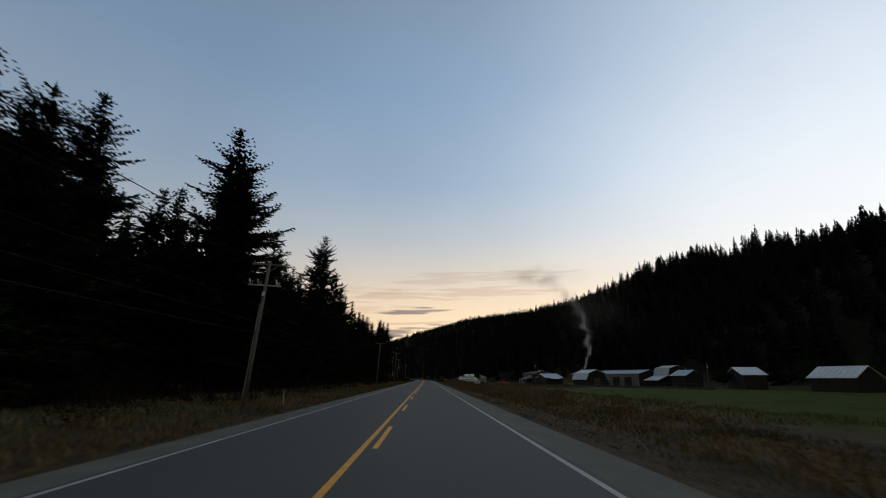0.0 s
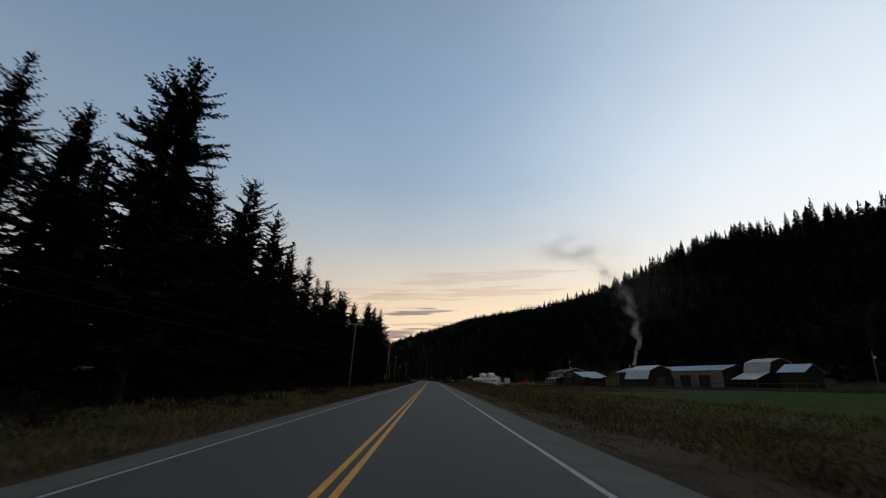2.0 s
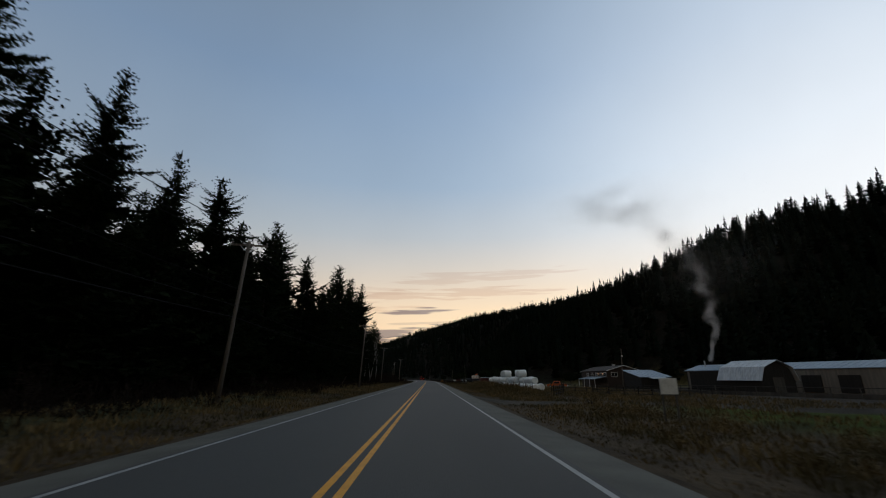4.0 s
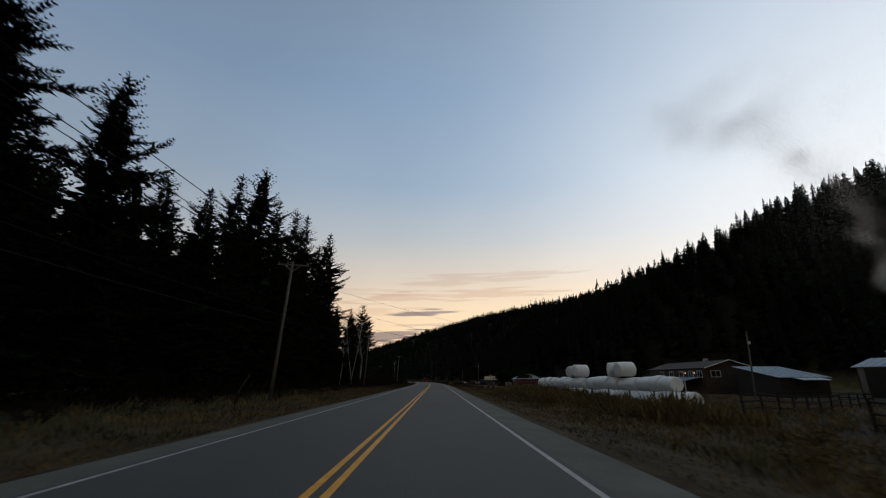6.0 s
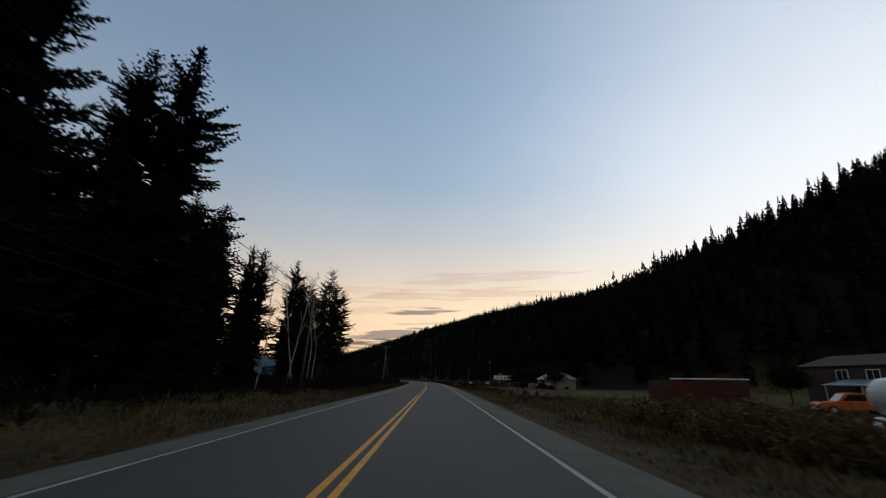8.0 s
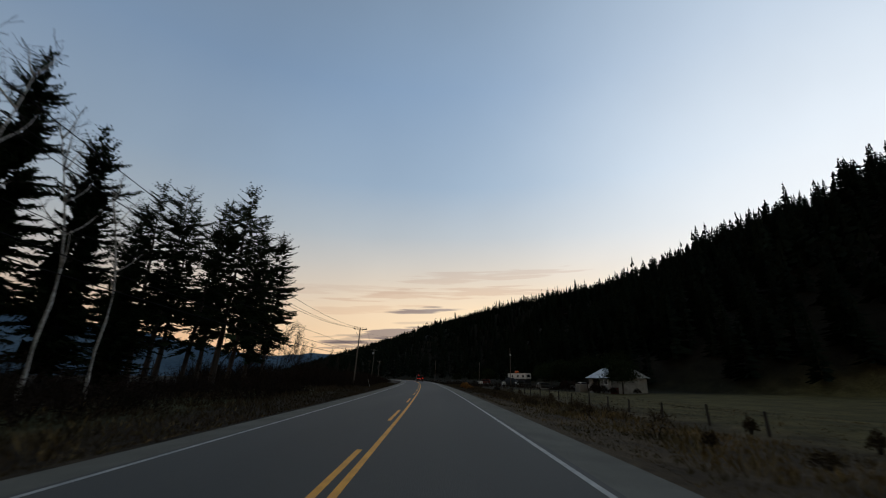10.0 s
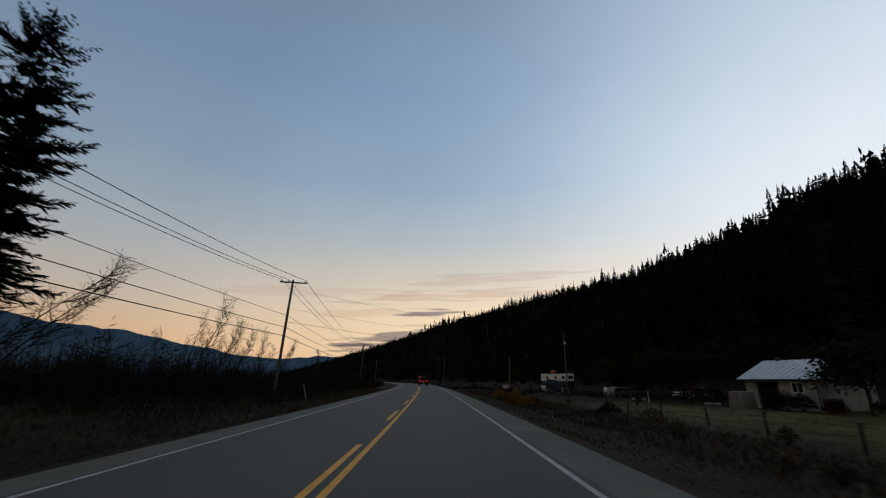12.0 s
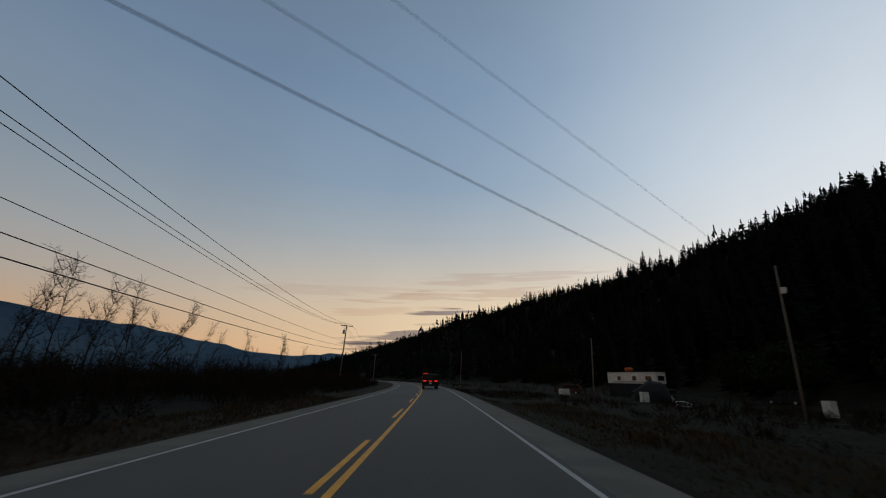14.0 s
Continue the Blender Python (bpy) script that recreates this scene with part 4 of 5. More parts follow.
POLE = "weathered wooden utility pole with crossarm beside the road"
LEAN = 3.5
POLES = [(-12.0, 30.0, 9.6, True, False), (-12.9, 115.0, 10.4, False, False), (-12.0, 163.8, 10.7, False, False), (-15.0, 225.0, 10.6, False, False), (-14.7, 300.2, 10.6, False, False), (-25.0, 394.8, 12.3, False, True)]
for x, y, h, cut, tr in POLES:
    utility_pole(x, y, h, [h - 0.22], POLE, LEAN, 0 if y < 350 else 10, tr, cut, conduit=cut, thick=0.145)
YARD = "slim wooden pole with a pale box in a yard"
utility_pole(75.3, 117.3, 6.9, [], YARD, 4, lamp=True, thick=0.11)
utility_pole(47.9, 197.0, 9.8, [], YARD, 3.5, lamp=True, thick=0.13)
utility_pole(19.4, 332.4, 9.6, [], "weathered wooden pole with a meter box at a yard", 0.5, lamp=True, thick=0.095)
utility_pole(13.3, 353.0, 6.6, [], "thin wooden pole beside a yard", 2, thick=0.09)
utility_pole(bend(425) + 12, 425, 9.5, [], "thin wooden pole beside the far bend", 2, thick=0.12)
utility_pole(bend(470) - 11, 470, 10.5, [10.2], POLE, 2, 20, thick=0.15)


def pole_point(x, y, h, off=0.0):
    """A point on the leaning pole at height h, off metres along its arm."""
    m = upright(x, y, ground(x, y), 0, LEAN)
    return m @ Vector((off, 0.15, h))


def wire(a, b, sag, radius, label="thin black overhead wire between poles"):
    a, b = Vector(a), Vector(b)
    n = 24
    pts, r = [], []
    for i in range(n + 1):
        t = i / n
        p = a.lerp(b, t)
        p.z -= sag * 4 * t * (1 - t)
        pts.append(tuple(p))
        r.append(radius)
    bm = bmesh.new()
    add_path(bm, pts, r, 5)
    ob = link_mesh("overhead_wire", bm, M["wire"])
    # its origin at its middle
    mid = a.lerp(b, 0.5)
    ob.data.transform(Matrix.Translation(-mid))
    ob.matrix_basis = Matrix.Translation(mid)
    return tagged(ob, label, "wire", "overhead wires")


line_poles = [(-12.3, -55.0, 10.0)] + [(x, y, h) for x, y, h, *_ in POLES] + [(bend(470) - 11, 470, 10.5)]
for (xa, ya, ha), (xb, yb, hb) in zip(line_poles, line_poles[1:]):
    span = math.hypot(xb - xa, yb - ya)
    for off in (-1.15, -0.45, 1.15):
        wire(pole_point(xa, ya, ha + 0.02, off), pole_point(xb, yb, hb + 0.02, off), span * (0.019 if ya > 290 else span * 0.00035), 0.019)
    for drop, rad in ((3.3, 0.017), (4.35, 0.022), (5.1, 0.027)):
        wire(pole_point(xa, ya, ha - drop), pole_point(xb, yb, hb - drop), span * 0.008, rad, "black telephone cable slung between poles")
# spans that cross the road to the farm and to a yard
for za, zb, sag, rad in ((6.85, 2.2, 1.8, 0.012), (8.0, 2.7, 2.1, 0.008), (9.45, 4.2, 2.15, 0.007)):
    wire(pole_point(-12.0, 163.8, za), (48.4, 197.0, zb), sag, rad, "thin wire that crosses over the road")
for za, zb, rad in ((6.75, 4.2, 0.012), (7.95, 5.7, 0.008), (9.75, 7.3, 0.007)):
    wire(pole_point(-14.7, 300.2, za), (19.2, 332.2, zb), 0.12, rad, "thin wire that crosses over the road")


def marker_post(x, y, h, lean, label):
    root = thing("marker_post", (x, y, ground(x, y)), 0, label, "marker post", "roadside marker posts")
    root.matrix_basis = upright(x, y, ground(x, y), 0, lean)
    part("post", box((-0.032, -0.012, -0.3), (0.032, 0.012, h), 0.005), M["concrete"], root)
    part("reflector", box((-0.03, -0.022, h - 0.2), (0.03, -0.014, h - 0.08)), M["reflector"], root, "amber reflector")


marker_post(-8.9, 28.3, 1.05, -3, "thin pale marker post in verge grass")
marker_post(-11.6, 299.4, 1.35, -15, "thin pale marker post in verge grass")
marker_post(bend(415) + 5.6, 415, 0.9, 0, "thin pale marker post in verge grass")
guy = thing("leaning_stake", (-15.2, 166.0, ground(-15.2, 166)), 0, "grey wooden stake that leans in the grass", "stake")
part("stake", tube((-0.5, 0, -0.2), (0.55, 0, 1.75), 0.05, 0.04), M["pole"], guy)

# ---------------------------------------------------------------- buildings


def window(parent, at, w, h, axis, lit=False):
    """A framed pane on a wall whose outside is towards -axis ('x' or 'y')."""
    x, y, z = at
    def put(lo, hi):
        (a, d0, b), (c, d1, e) = lo, hi
        return ((x + a, y + d0, z + b), (x + c, y + d1, z + e)) if axis == "y" else ((x + d0, y + a, z + b), (x + d1, y + c, z + e))
    bm = bmesh.new()
    t = 0.09
    for lo, hi in (((-w / 2 - t, -0.07, -h / 2 - t), (w / 2 + t, 0.0, -h / 2)), ((-w / 2 - t, -0.07, h / 2), (w / 2 + t, 0.0, h / 2 + t)), ((-w / 2 - t, -0.07, -h / 2), (-w / 2, 0.0, h / 2)), ((w / 2, -0.07, -h / 2), (w / 2 + t, 0.0, h / 2)), ((-0.03, -0.06, -h / 2), (0.03, 0.0, h / 2))):
        add_box(bm, *put(lo, hi))
    fr = part("window", bm, M["trim"], parent, "white-framed window")
    part("pane", box(*put((-w / 2, -0.035, -h / 2), (w / 2, -0.02, h / 2))), M["glass"], fr)
    return fr


def slab(profile, thick, y0, y1, mat, root, name="roof", label=""):
    """A roof sheet of some thickness that follows an outline, made along y; each straight pitch is a part."""
    for (a, za), (b, zb) in zip(profile, profile[1:]):
        d = Vector((b - a, 0, zb - za)).normalized()
        n = Vector((-d.z, 0, d.x)) * thick
        bm = bmesh.new()
        q = []
        for yy in (y0, y1):
            for s, zz in ((a, za), (b, zb)):
                q.append((bm.verts.new((s, yy, zz)), bm.verts.new((s + n.x, yy, zz + n.z))))
        (p00, t00), (p01, t01), (p10, t10), (p11, t11) = q
        for f in ((p00, p01, p11, p10), (t00, t10, t11, t01), (p00, p10, t10, t00), (p01, t01, t11, p11), (p00, t00, t01, p01), (p10, p11, t11, t10)):
            bm.faces.new(f)
        bmesh.ops.recalc_face_normals(bm, faces=bm.faces)
        sheet = part(name, bm, mat, root, label)
        # standing seams of the sheet metal
        if mat is not M["roof_dark"]:
            lift = n.normalized() * 0.045
            for i in range(1, int((y1 - y0) / 1.2)):
                yy = y0 + i * (y1 - y0) / int((y1 - y0) / 1.2)
                u, w = Vector((a, yy, za)) + n, Vector((b, yy, zb)) + n
                sb = bmesh.new()
                c = [sb.verts.new(v) for v in (u + Vector((0, -0.025, 0)), u + lift, u + Vector((0, 0.025, 0)), w + Vector((0, -0.025, 0)), w + lift, w + Vector((0, 0.025, 0)))]
                for f in ((0, 3, 4, 1), (1, 4, 5, 2), (0, 1, 2), (3, 5, 4)):
                    sb.faces.new([c[q] for q in f])
                part("seam", sb, mat, sheet)


def building(name, x, y, turn, profile, length, base, wall_mat, roof_mat, label, category, over=0.35, side=0.3, trim=False, end_mat=None):
    """Walls and roof from an outline across (offset, height), made along its length. Local x is across, y along, z as in the world."""
    root = thing(name, (x, y, 0), turn, label, category)
    L = length / 2
    inner = [(s * (1 - side / max(abs(profile[0][0]), 0.1)), z - 0.03) for s, z in profile]
    w0, w1 = inner[0][0], inner[-1][0]
    for y0, y1 in ((-L, -L + 0.2), (L - 0.2, L)):
        part("wall", prism([(w0, base - 0.4)] + inner + [(w1, base - 0.4)], y0, y1), end_mat or wall_mat, root)
    for s, z in ((w0, inner[0][1]), (w1 - 0.2, inner[-1][1])):
        part("wall", box((s, -L + 0.2, base - 0.4), (s + 0.2, L - 0.2, z)), wall_mat, root)
    slab(profile, 0.10, -L - over, L + over, roof_mat, root)
    if trim:
        for yy in (-L - over - 0.03, L + over):
            for (a, za), (b, zb) in zip(profile, profile[1:]):
                bm = bmesh.new()
                add_tube(bm, (a, yy + 0.015, za + 0.02), (b, yy + 0.015, zb + 0.02), 0.09, 0.09, 4)
                part("fascia", bm, M["trim"], root, "white fascia board")
    return root


# the old barn with a double-pitched roof
barn = building("gambrel_barn", 63.7, 172.2, 19, [(-5.25, 0.89), (-3.9, 3.3), (0, 4.6), (3.9, 3.3), (5.25, 0.89)], 7.8, -1.4, M["wall_dark"], M["roof_light"], "old dark barn with a pale metal gambrel roof", "barn", 0.5, 0.5)
part("barn_door", box((-1.5, -3.97, -1.3), (1.5, -3.90, 1.5), 0.01), M["old_wood"], barn, "closed grey board door")
# the long livestock shed behind it, with the smoking stovepipe
shed = building("livestock_shed", 75.9, 180.3, 18, [(-5.4, 3.05), (0, 4.45), (5.4, 3.05)], 40, -1.4, M["wall_tan"], M["roof_blue"], "long low tan livestock shed with a grey-blue metal roof", "shed", 0.4, end_mat=M["wall_dark"])
pipe = part("stovepipe", tube((-1.6, 17.3, 3.6), (-1.6, 17.3, 5.3), 0.16, sides=10), M["steel"], shed, "steel stovepipe")
part("cap", tube((-1.6, 17.3, 5.36), (-1.6, 17.3, 5.5), 0.28, 0.08, 10), M["steel"], pipe)
for i in range(3):
    part("shed_door", box((-5.33, -16 + i * 6.2, -1.2), (-5.12, -12.6 + i * 6.2, 1.9), 0.01), M["wall_dark"], shed, "dark opening with board door")
part("wall", box((-5.46, 3.5, -1.6), (-5.34, 18.8, 2.95)), M["wall_dark"], shed, "dark board wall")
# the second barn with a lean-to and an annexe
b2 = building("hay_barn", 86.9, 155.9, 13.5, [(-4.2, 2.5), (-3.3, 4.8), (0, 5.75), (3.3, 4.8), (4.2, 2.5)], 6.4, -1.4, M["wall_dark"], M["roof_grey"], "dark hay barn with a grey metal gambrel roof", "barn", 0.4)
slab([(-9.0, 0.7), (-4.05, 2.4)], 0.10, -3.5, 3.4, M["roof_light"], b2, "lean_to_roof", "pale metal lean-to roof")
for yy in (-3.2, 0.0, 3.1):
    part("lean_to_post", box((-8.8, yy - 0.08, -1.7), (-8.64, yy + 0.08, 0.7)), M["old_wood"], b2)
building("annexe", 87.2, 146.6, 30, [(-5.6, 2.2), (0, 4.1), (5.6, 2.2)], 4.8, -1.4, M["wall_dark"], M["roof_blue"], "dark farm annexe with a blue metal roof", "shed", 0.4)
building("machine_shed", 88.9, 121.4, 72, [(-6.9, 2.28), (0, 4.4), (6.9, 2.28)], 5.2, -1.3, M["wall_dark"], M["roof_light"], "dark open machine shed with a pale metal roof", "shed", 0.5)
b5 = building("cabin", 91.6, 94.6, 12, [(-4.4, 1.5), (0, 4.0), (4.4, 1.5)], 9, -1.3, M["wall_dark"], M["roof_light"], "small dark gabled farm cabin with a pale blue metal roof", "cabin", 0.5, trim=True)
slab([(4.3, 1.75), (7.6, 0.7)], 0.08, -4.8, 2.0, M["roof_light"], b5, "porch_roof")
for yy in (-4.6, 1.8):
    part("porch_post", box((7.35, yy - 0.07, -1.7), (7.49, yy + 0.07, 0.75)), M["old_wood"], b5)

# farmhouse
house = building("farmhouse", 55.6, 224.3, 0, [(-5.0, 3.35), (0, 4.85), (5.0, 3.35)], 21.5, -1.0, M["wall_brown"], M["roof_dark"], "brown timber farmhouse with white trim and lit porch", "house", 0.6, trim=True)
for wx in (-2.6, 2.4):
    window(house, (wx, -10.76, 2.35), 1.7, 1.05, "y")
for wy in (-9.2, -6.2, -2.8, 1.0, 5.0):
    window(house, (-4.72, wy, 2.3), 1.5, 1.15, "x")
slab([(-8.2, 1.05), (-4.75, 1.75)], 0.08, -9.6, 4.5, M["roof_blue"], house, "porch_roof", "grey-blue metal porch roof")
for yy in (-9.3, -5.0, -0.5, 4.2):
    part("porch_post", box((-8.0, yy - 0.06, -1.4), (-7.88, yy + 0.06, 1.1)), M["trim"], house)
for yy in (-7.6, -4.4):
    lamp_ = part("porch_lamp", box((-4.93, yy - 0.09, 2.45), (-4.72, yy + 0.09, 2.68), 0.03), M["porch_light"], house, "small lit porch lamp")
part("chimney", box((0.3, -3.4, 4.2), (1.0, -2.7, 5.5), 0.03), M["concrete"], house, "short masonry chimney")
wood_shed = building("metal_roofed_shed", 57.3, 204.6, 90, [(-6.2, 1.55), (4.2, 3.45)], 7.6, -1.0, M["wall_dark"], M["roof_blue"], "dark shed with a sloping blue metal roof beside the house", "shed", 0.4)
slab([(-8.3, 1.2), (-6.4, 1.5)], 0.08, -2.2, 2.0, M["roof_light"], wood_shed, "awning", "pale flat awning")

# cottage with a gabled metal roof
cottage = thing("cottage", (35.7, 306.1, 0), 20, "small run-down white cottage with a pale metal roof", "cottage")
CB = -1.3
# the wall on the road side has an open porch in it, its shade painted as a dark inner wall
for lo_, hi_ in (((-4.2, -3.6, CB - 0.4), (-4.0, -0.3, 1.6)), ((-4.2, 1.75, CB - 0.4), (-4.0, 2.9, 1.6)), ((-4.2, -0.3, 1.25), (-4.0, 1.75, 1.6)), ((4.0, -3.6, CB - 0.4), (4.2, 2.9, 1.6))):
    part("wall", box(lo_, hi_), M["wall_white"], cottage)
for w0 in (-3.6, 2.7):
    part("wall", prism([(-4.0, CB - 0.4), (-4.0, 1.6), (0, 3.1), (4.0, 1.6), (4.0, CB - 0.4)], w0, w0 + 0.2), M["wall_white"], cottage)
part("porch_wall", box((-2.9, -0.5, CB - 0.4), (-2.75, 1.95, 1.55)), M["wall_dark"], cottage, "inner wall of the porch, shade put into its dark colour")
part("porch_floor", box((-3.99, -0.3, CB - 0.3), (-2.9, 1.75, CB + 0.05)), M["old_wood"], cottage)
part("door", box((-2.96, 0.55, CB + 0.05), (-2.9, 1.45, 0.75), 0.01), M["wall_brown"], cottage, "dark entrance door")
bm = bmesh.new()
e0, e1, rz = -4.75, 4.75, 3.4
rv = [bm.verts.new(p) for p in ((e0, -4.1, 1.5), (e0, 3.4, 1.5), (e1, 3.4, 1.5), (e1, -4.1, 1.5), (0, -4.1, rz), (0, 3.5, rz))]
for f in ((0, 4, 5, 1), (1, 5, 2), (2, 5, 4, 3), (0, 3, 4), (0, 1, 2, 3)):
    bm.faces.new([rv[i] for i in f])
bmesh.ops.recalc_face_normals(bm, faces=bm.faces)
cottage_roof = part("roof", bm, M["roof_light"], cottage, "pale stained metal roof")
for i in range(1, 14):
    yy = -4.1 + i * 0.55
    part("seam", prism([(e0, 1.5), (0, rz), (0, rz + 0.035), (e0, 1.535)], yy - 0.015, yy + 0.015), M["roof_light"], cottage_roof)
part("gutter", box((-4.86, -4.1, 1.36), (-4.74, 3.4, 1.48), 0.02), M["tyre"], cottage, "dark eaves gutter")
bm = bmesh.new()
add_path(bm, [(-4.78, -3.5, 1.38), (-4.6, -3.55, 1.2), (-4.3, -3.6, 0.9), (-4.27, -3.6, CB + 0.1)], [0.05, 0.05, 0.05, 0.05], 8)
part("downpipe", bm, M["tyre"], cottage, "dark bent downpipe at the corner")
part("chimney", box((-0.2, 1.75, 3.1), (0.18, 2.1, 3.72), 0.03), M["old_wood"], cottage, "short masonry chimney")
part("vent_pipe", tube((-0.1, -3.2, 3.2), (-0.1, -3.2, 3.75), 0.06), M["steel"], cottage)
window(cottage, (-4.21, -2.0, 0.75), 0.9, 0.8, "x")
chest = thing("red_crate", (32.7, 299.7, ground(32.7, 299.7)), 20, "dull red wooden crate against the cottage corner", "crate")
for k in range(3):
    part("board", box((-0.5, -0.5, 0.02 + k * 0.36), (0.5, 0.5, 0.35 + k * 0.36), 0.015), M["red_paint"], chest)
part("lid", box((-0.54, -0.54, 1.09), (0.54, 0.54, 1.15), 0.01), M["old_wood"], chest)
tank = thing("tank", (28.2, 304.4, ground(28.2, 304.4)), 24, "dull grey box-shaped tank beside a cottage", "tank")
bm = box((-0.95, -0.75, -0.1), (0.95, 0.75, 1.55), 0.1)
for v in bm.verts:
    if v.co.z > 0.7:
        v.co.x *= 0.90
        v.co.y *= 0.90
part("shell", bm, M["wall_tan"], tank, smooth=True)
part("lid", tube((0, 0, 1.54), (0, 0, 1.62), 0.28, 0.24, 14), M["tyre"], tank)

# ---------------------------------------------------------------- wrapped bales


def bale_mesh(seed, length=1.5, radius=0.61):
    """A wrapped round bale: a soft-edged drum with sagging, wrinkled film."""
    r = random.Random(seed)
    sides, rows = 28, [(-0.485, 0.0), (-0.495, 0.5), (-0.5, 0.78), (-0.492, 0.88), (-0.472, 0.945), (-0.43, 0.985), (-0.22, 1.0), (0.0, 1.015), (0.2, 1.0), (0.42, 0.985), (0.47, 0.945), (0.492, 0.88), (0.5, 0.78), (0.495, 0.5), (0.485, 0.0)]
    vs, fs = [], []
    for i, (u, k) in enumerate(rows):
        for j in range(sides):
            a = j * math.tau / sides
            w = 1 + 0.07 * noise.noise(Vector((math.cos(a) * 2 + seed * 7, math.sin(a) * 2, u * 6)))
            squash = 1.04 if abs(math.cos(a)) > 0.8 else 1.0
            vs.append((u * length * (1 + 0.03 * r.uniform(-1, 1) * (1 - k * 0.5)), radius * k * w * squash * math.cos(a), radius + radius * 0.97 * k * w * max(math.sin(a), -0.93)))
    for i in range(len(rows) - 1):
        for j in range(sides):
            fs.append((i * sides + j, i * sides + (j + 1) % sides, (i + 1) * sides + (j + 1) % sides, (i + 1) * sides + j))
    me = bpy.data.meshes.new("bale")
    me.from_pydata(vs, [], fs)
    me.polygons.foreach_set("use_smooth", [True] * len(fs))
    me.materials.append(M["wrap"])
    return me


bales = [bale_mesh(k) for k in range(5)]
BALE = "white plastic-wrapped round bale in a stacked row"
ROW_A, ROW_B = Vector((18.3, 159.6, 0)), Vector((13.9, 188.6, 0))
row_dir = (ROW_B - ROW_A).normalized()
row_turn = math.degrees(math.atan2(row_dir.y, row_dir.x))
side_dir = Vector((row_dir.y, -row_dir.x, 0))


def lay(dist, level, out=0.0, turn=0.0, rise=0.0):
    p = ROW_A + row_dir * dist + side_dir * out
    ob = new("bale", rnd.choice(bales))
    z = -0.72 + level * 1.14 + rise
    ob.matrix_basis = pose(p.x, p.y, z, 0, rnd.uniform(-3, 3), row_turn + turn + rnd.uniform(-9, 9)) @ Matrix.Diagonal((rnd.uniform(0.88, 0.97), rnd.uniform(0.92, 1.08), rnd.uniform(0.93, 1.06), 1)) @ Matrix.Scale(1.1 if level == 2 else 1.0, 4)
    tagged(ob, BALE if level == 0 else "white plastic-wrapped round bale on top of other bales", "bale", "wrapped bales beside the field fence")


for k in range(18):
    lay(2.7 + k * 1.51, 0, rnd.uniform(-0.26, 0.22) - 0.25)
for k in range(17):
    lay(4.2 + k * 1.51, 1, rnd.uniform(-0.24, 0.2) + 0.35, rise=rnd.uniform(-0.08, 0.08))
for k in range(17):
    lay(3.4 + k * 1.53, 0, 1.1 + rnd.uniform(-0.1, 0.1))
for dist, turn in ((18.9, 82), (20.2, 95), (10.4, 84), (11.7, 70)):
    lay(dist, 2, 0.45, turn)
for k in range(9):
    p = ROW_A + row_dir * (1.2 + k * 3.1) - side_dir * 1.25
    post = thing("fence_post", (p.x, p.y, ground(p.x, p.y)), rnd.uniform(0, 90), "dark weathered wooden fence post before the bales", "fence post", "posts of the field fence")
    post.matrix_basis = upright(p.x, p.y, ground(p.x, p.y), rnd.uniform(0, 90), rnd.uniform(-2, 9))
    part("post", tube((0, 0, -0.4), (0, 0, 1.22), 0.075, 0.062, 8), M["old_wood"], post)


# ---------------------------------------------------------------- fences


def rail_fence(a, b, rails, high, label, gap=3.0):
    a, b = Vector(a), Vector(b)
    n = max(1, round((b - a).length / gap))
    root = thing("rail_fence", (a.x, a.y, ground(a.x, a.y)), 0, label, "fence", "farm fences")
    inv = Vector((a.x, a.y, ground(a.x, a.y)))
    pts = []
    for i in range(n + 1):
        p = a.lerp(b, i / n)
        pts.append(Vector((p.x, p.y, ground(p.x, p.y))) - inv)
        part("post", tube(pts[-1] + Vector((0, 0, -0.3)), pts[-1] + Vector((rnd.uniform(-0.05, 0.05), 0, high + rnd.uniform(-0.06, 0.1))), 0.08, 0.065, 7), M["fence_wood"], root)
    for k in range(rails):
        h = high * (0.92 - k * 0.34)
        for p, q in zip(pts, pts[1:]):
            part("rail", tube(p + Vector((0, 0, h + rnd.uniform(-0.05, 0.05))), q + Vector((0, 0, h + rnd.uniform(-0.05, 0.05))), 0.055, 0.045, 6), M["fence_wood"], root)
    return root


GREY = "weathered grey rail fence round the farm yard"
rail_fence((19.5, 158.5, 0), (47, 178, 0), 3, 1.3, GREY)
rail_fence((22, 147, 0), (52, 163, 0), 3, 1.25, GREY)
rail_fence((47, 178, 0), (50, 200, 0), 2, 1.2, GREY)
rail_fence((18.6, 149.2, 0), (14.2, 138.0, 0), 3, 1.25, "dark broken rail fence in tall brown grass", 2.4)
rail_fence((16.5, 300.5, 0), (22, 312, 0), 2, 1.1, "weathered rail fence before a dark yard", 2.8)
rail_fence((22, 312, 0), (30, 318, 0), 2, 1.1, "weathered rail fence before a dark yard", 2.8)
for i in range(16):
    y = 236 + i * 3.9
    x = 12.9 + bend(y) + 0.15 * math.sin(i * 1.7)
    post = thing("fence_post", (x, y, ground(x, y)), 0, "dark weathered wooden post of a pasture fence", "fence post", "posts of the pasture fence")
    post.matrix_basis = upright(x, y, ground(x, y), rnd.uniform(0, 90), rnd.uniform(-3, 6))
    part("post", tube((0, 0, -0.4), (0, 0, 0.85 + rnd.uniform(-0.12, 0.12)), 0.07, 0.055, 8), M["bark"], post)
for h in (0.38, 0.74):
    wire((12.8, 236, ground(12.8, 236) + h), (11.7, 294.5, ground(11.7, 294) + h), 0.03, 0.004, "thin rusty wire of a pasture fence")
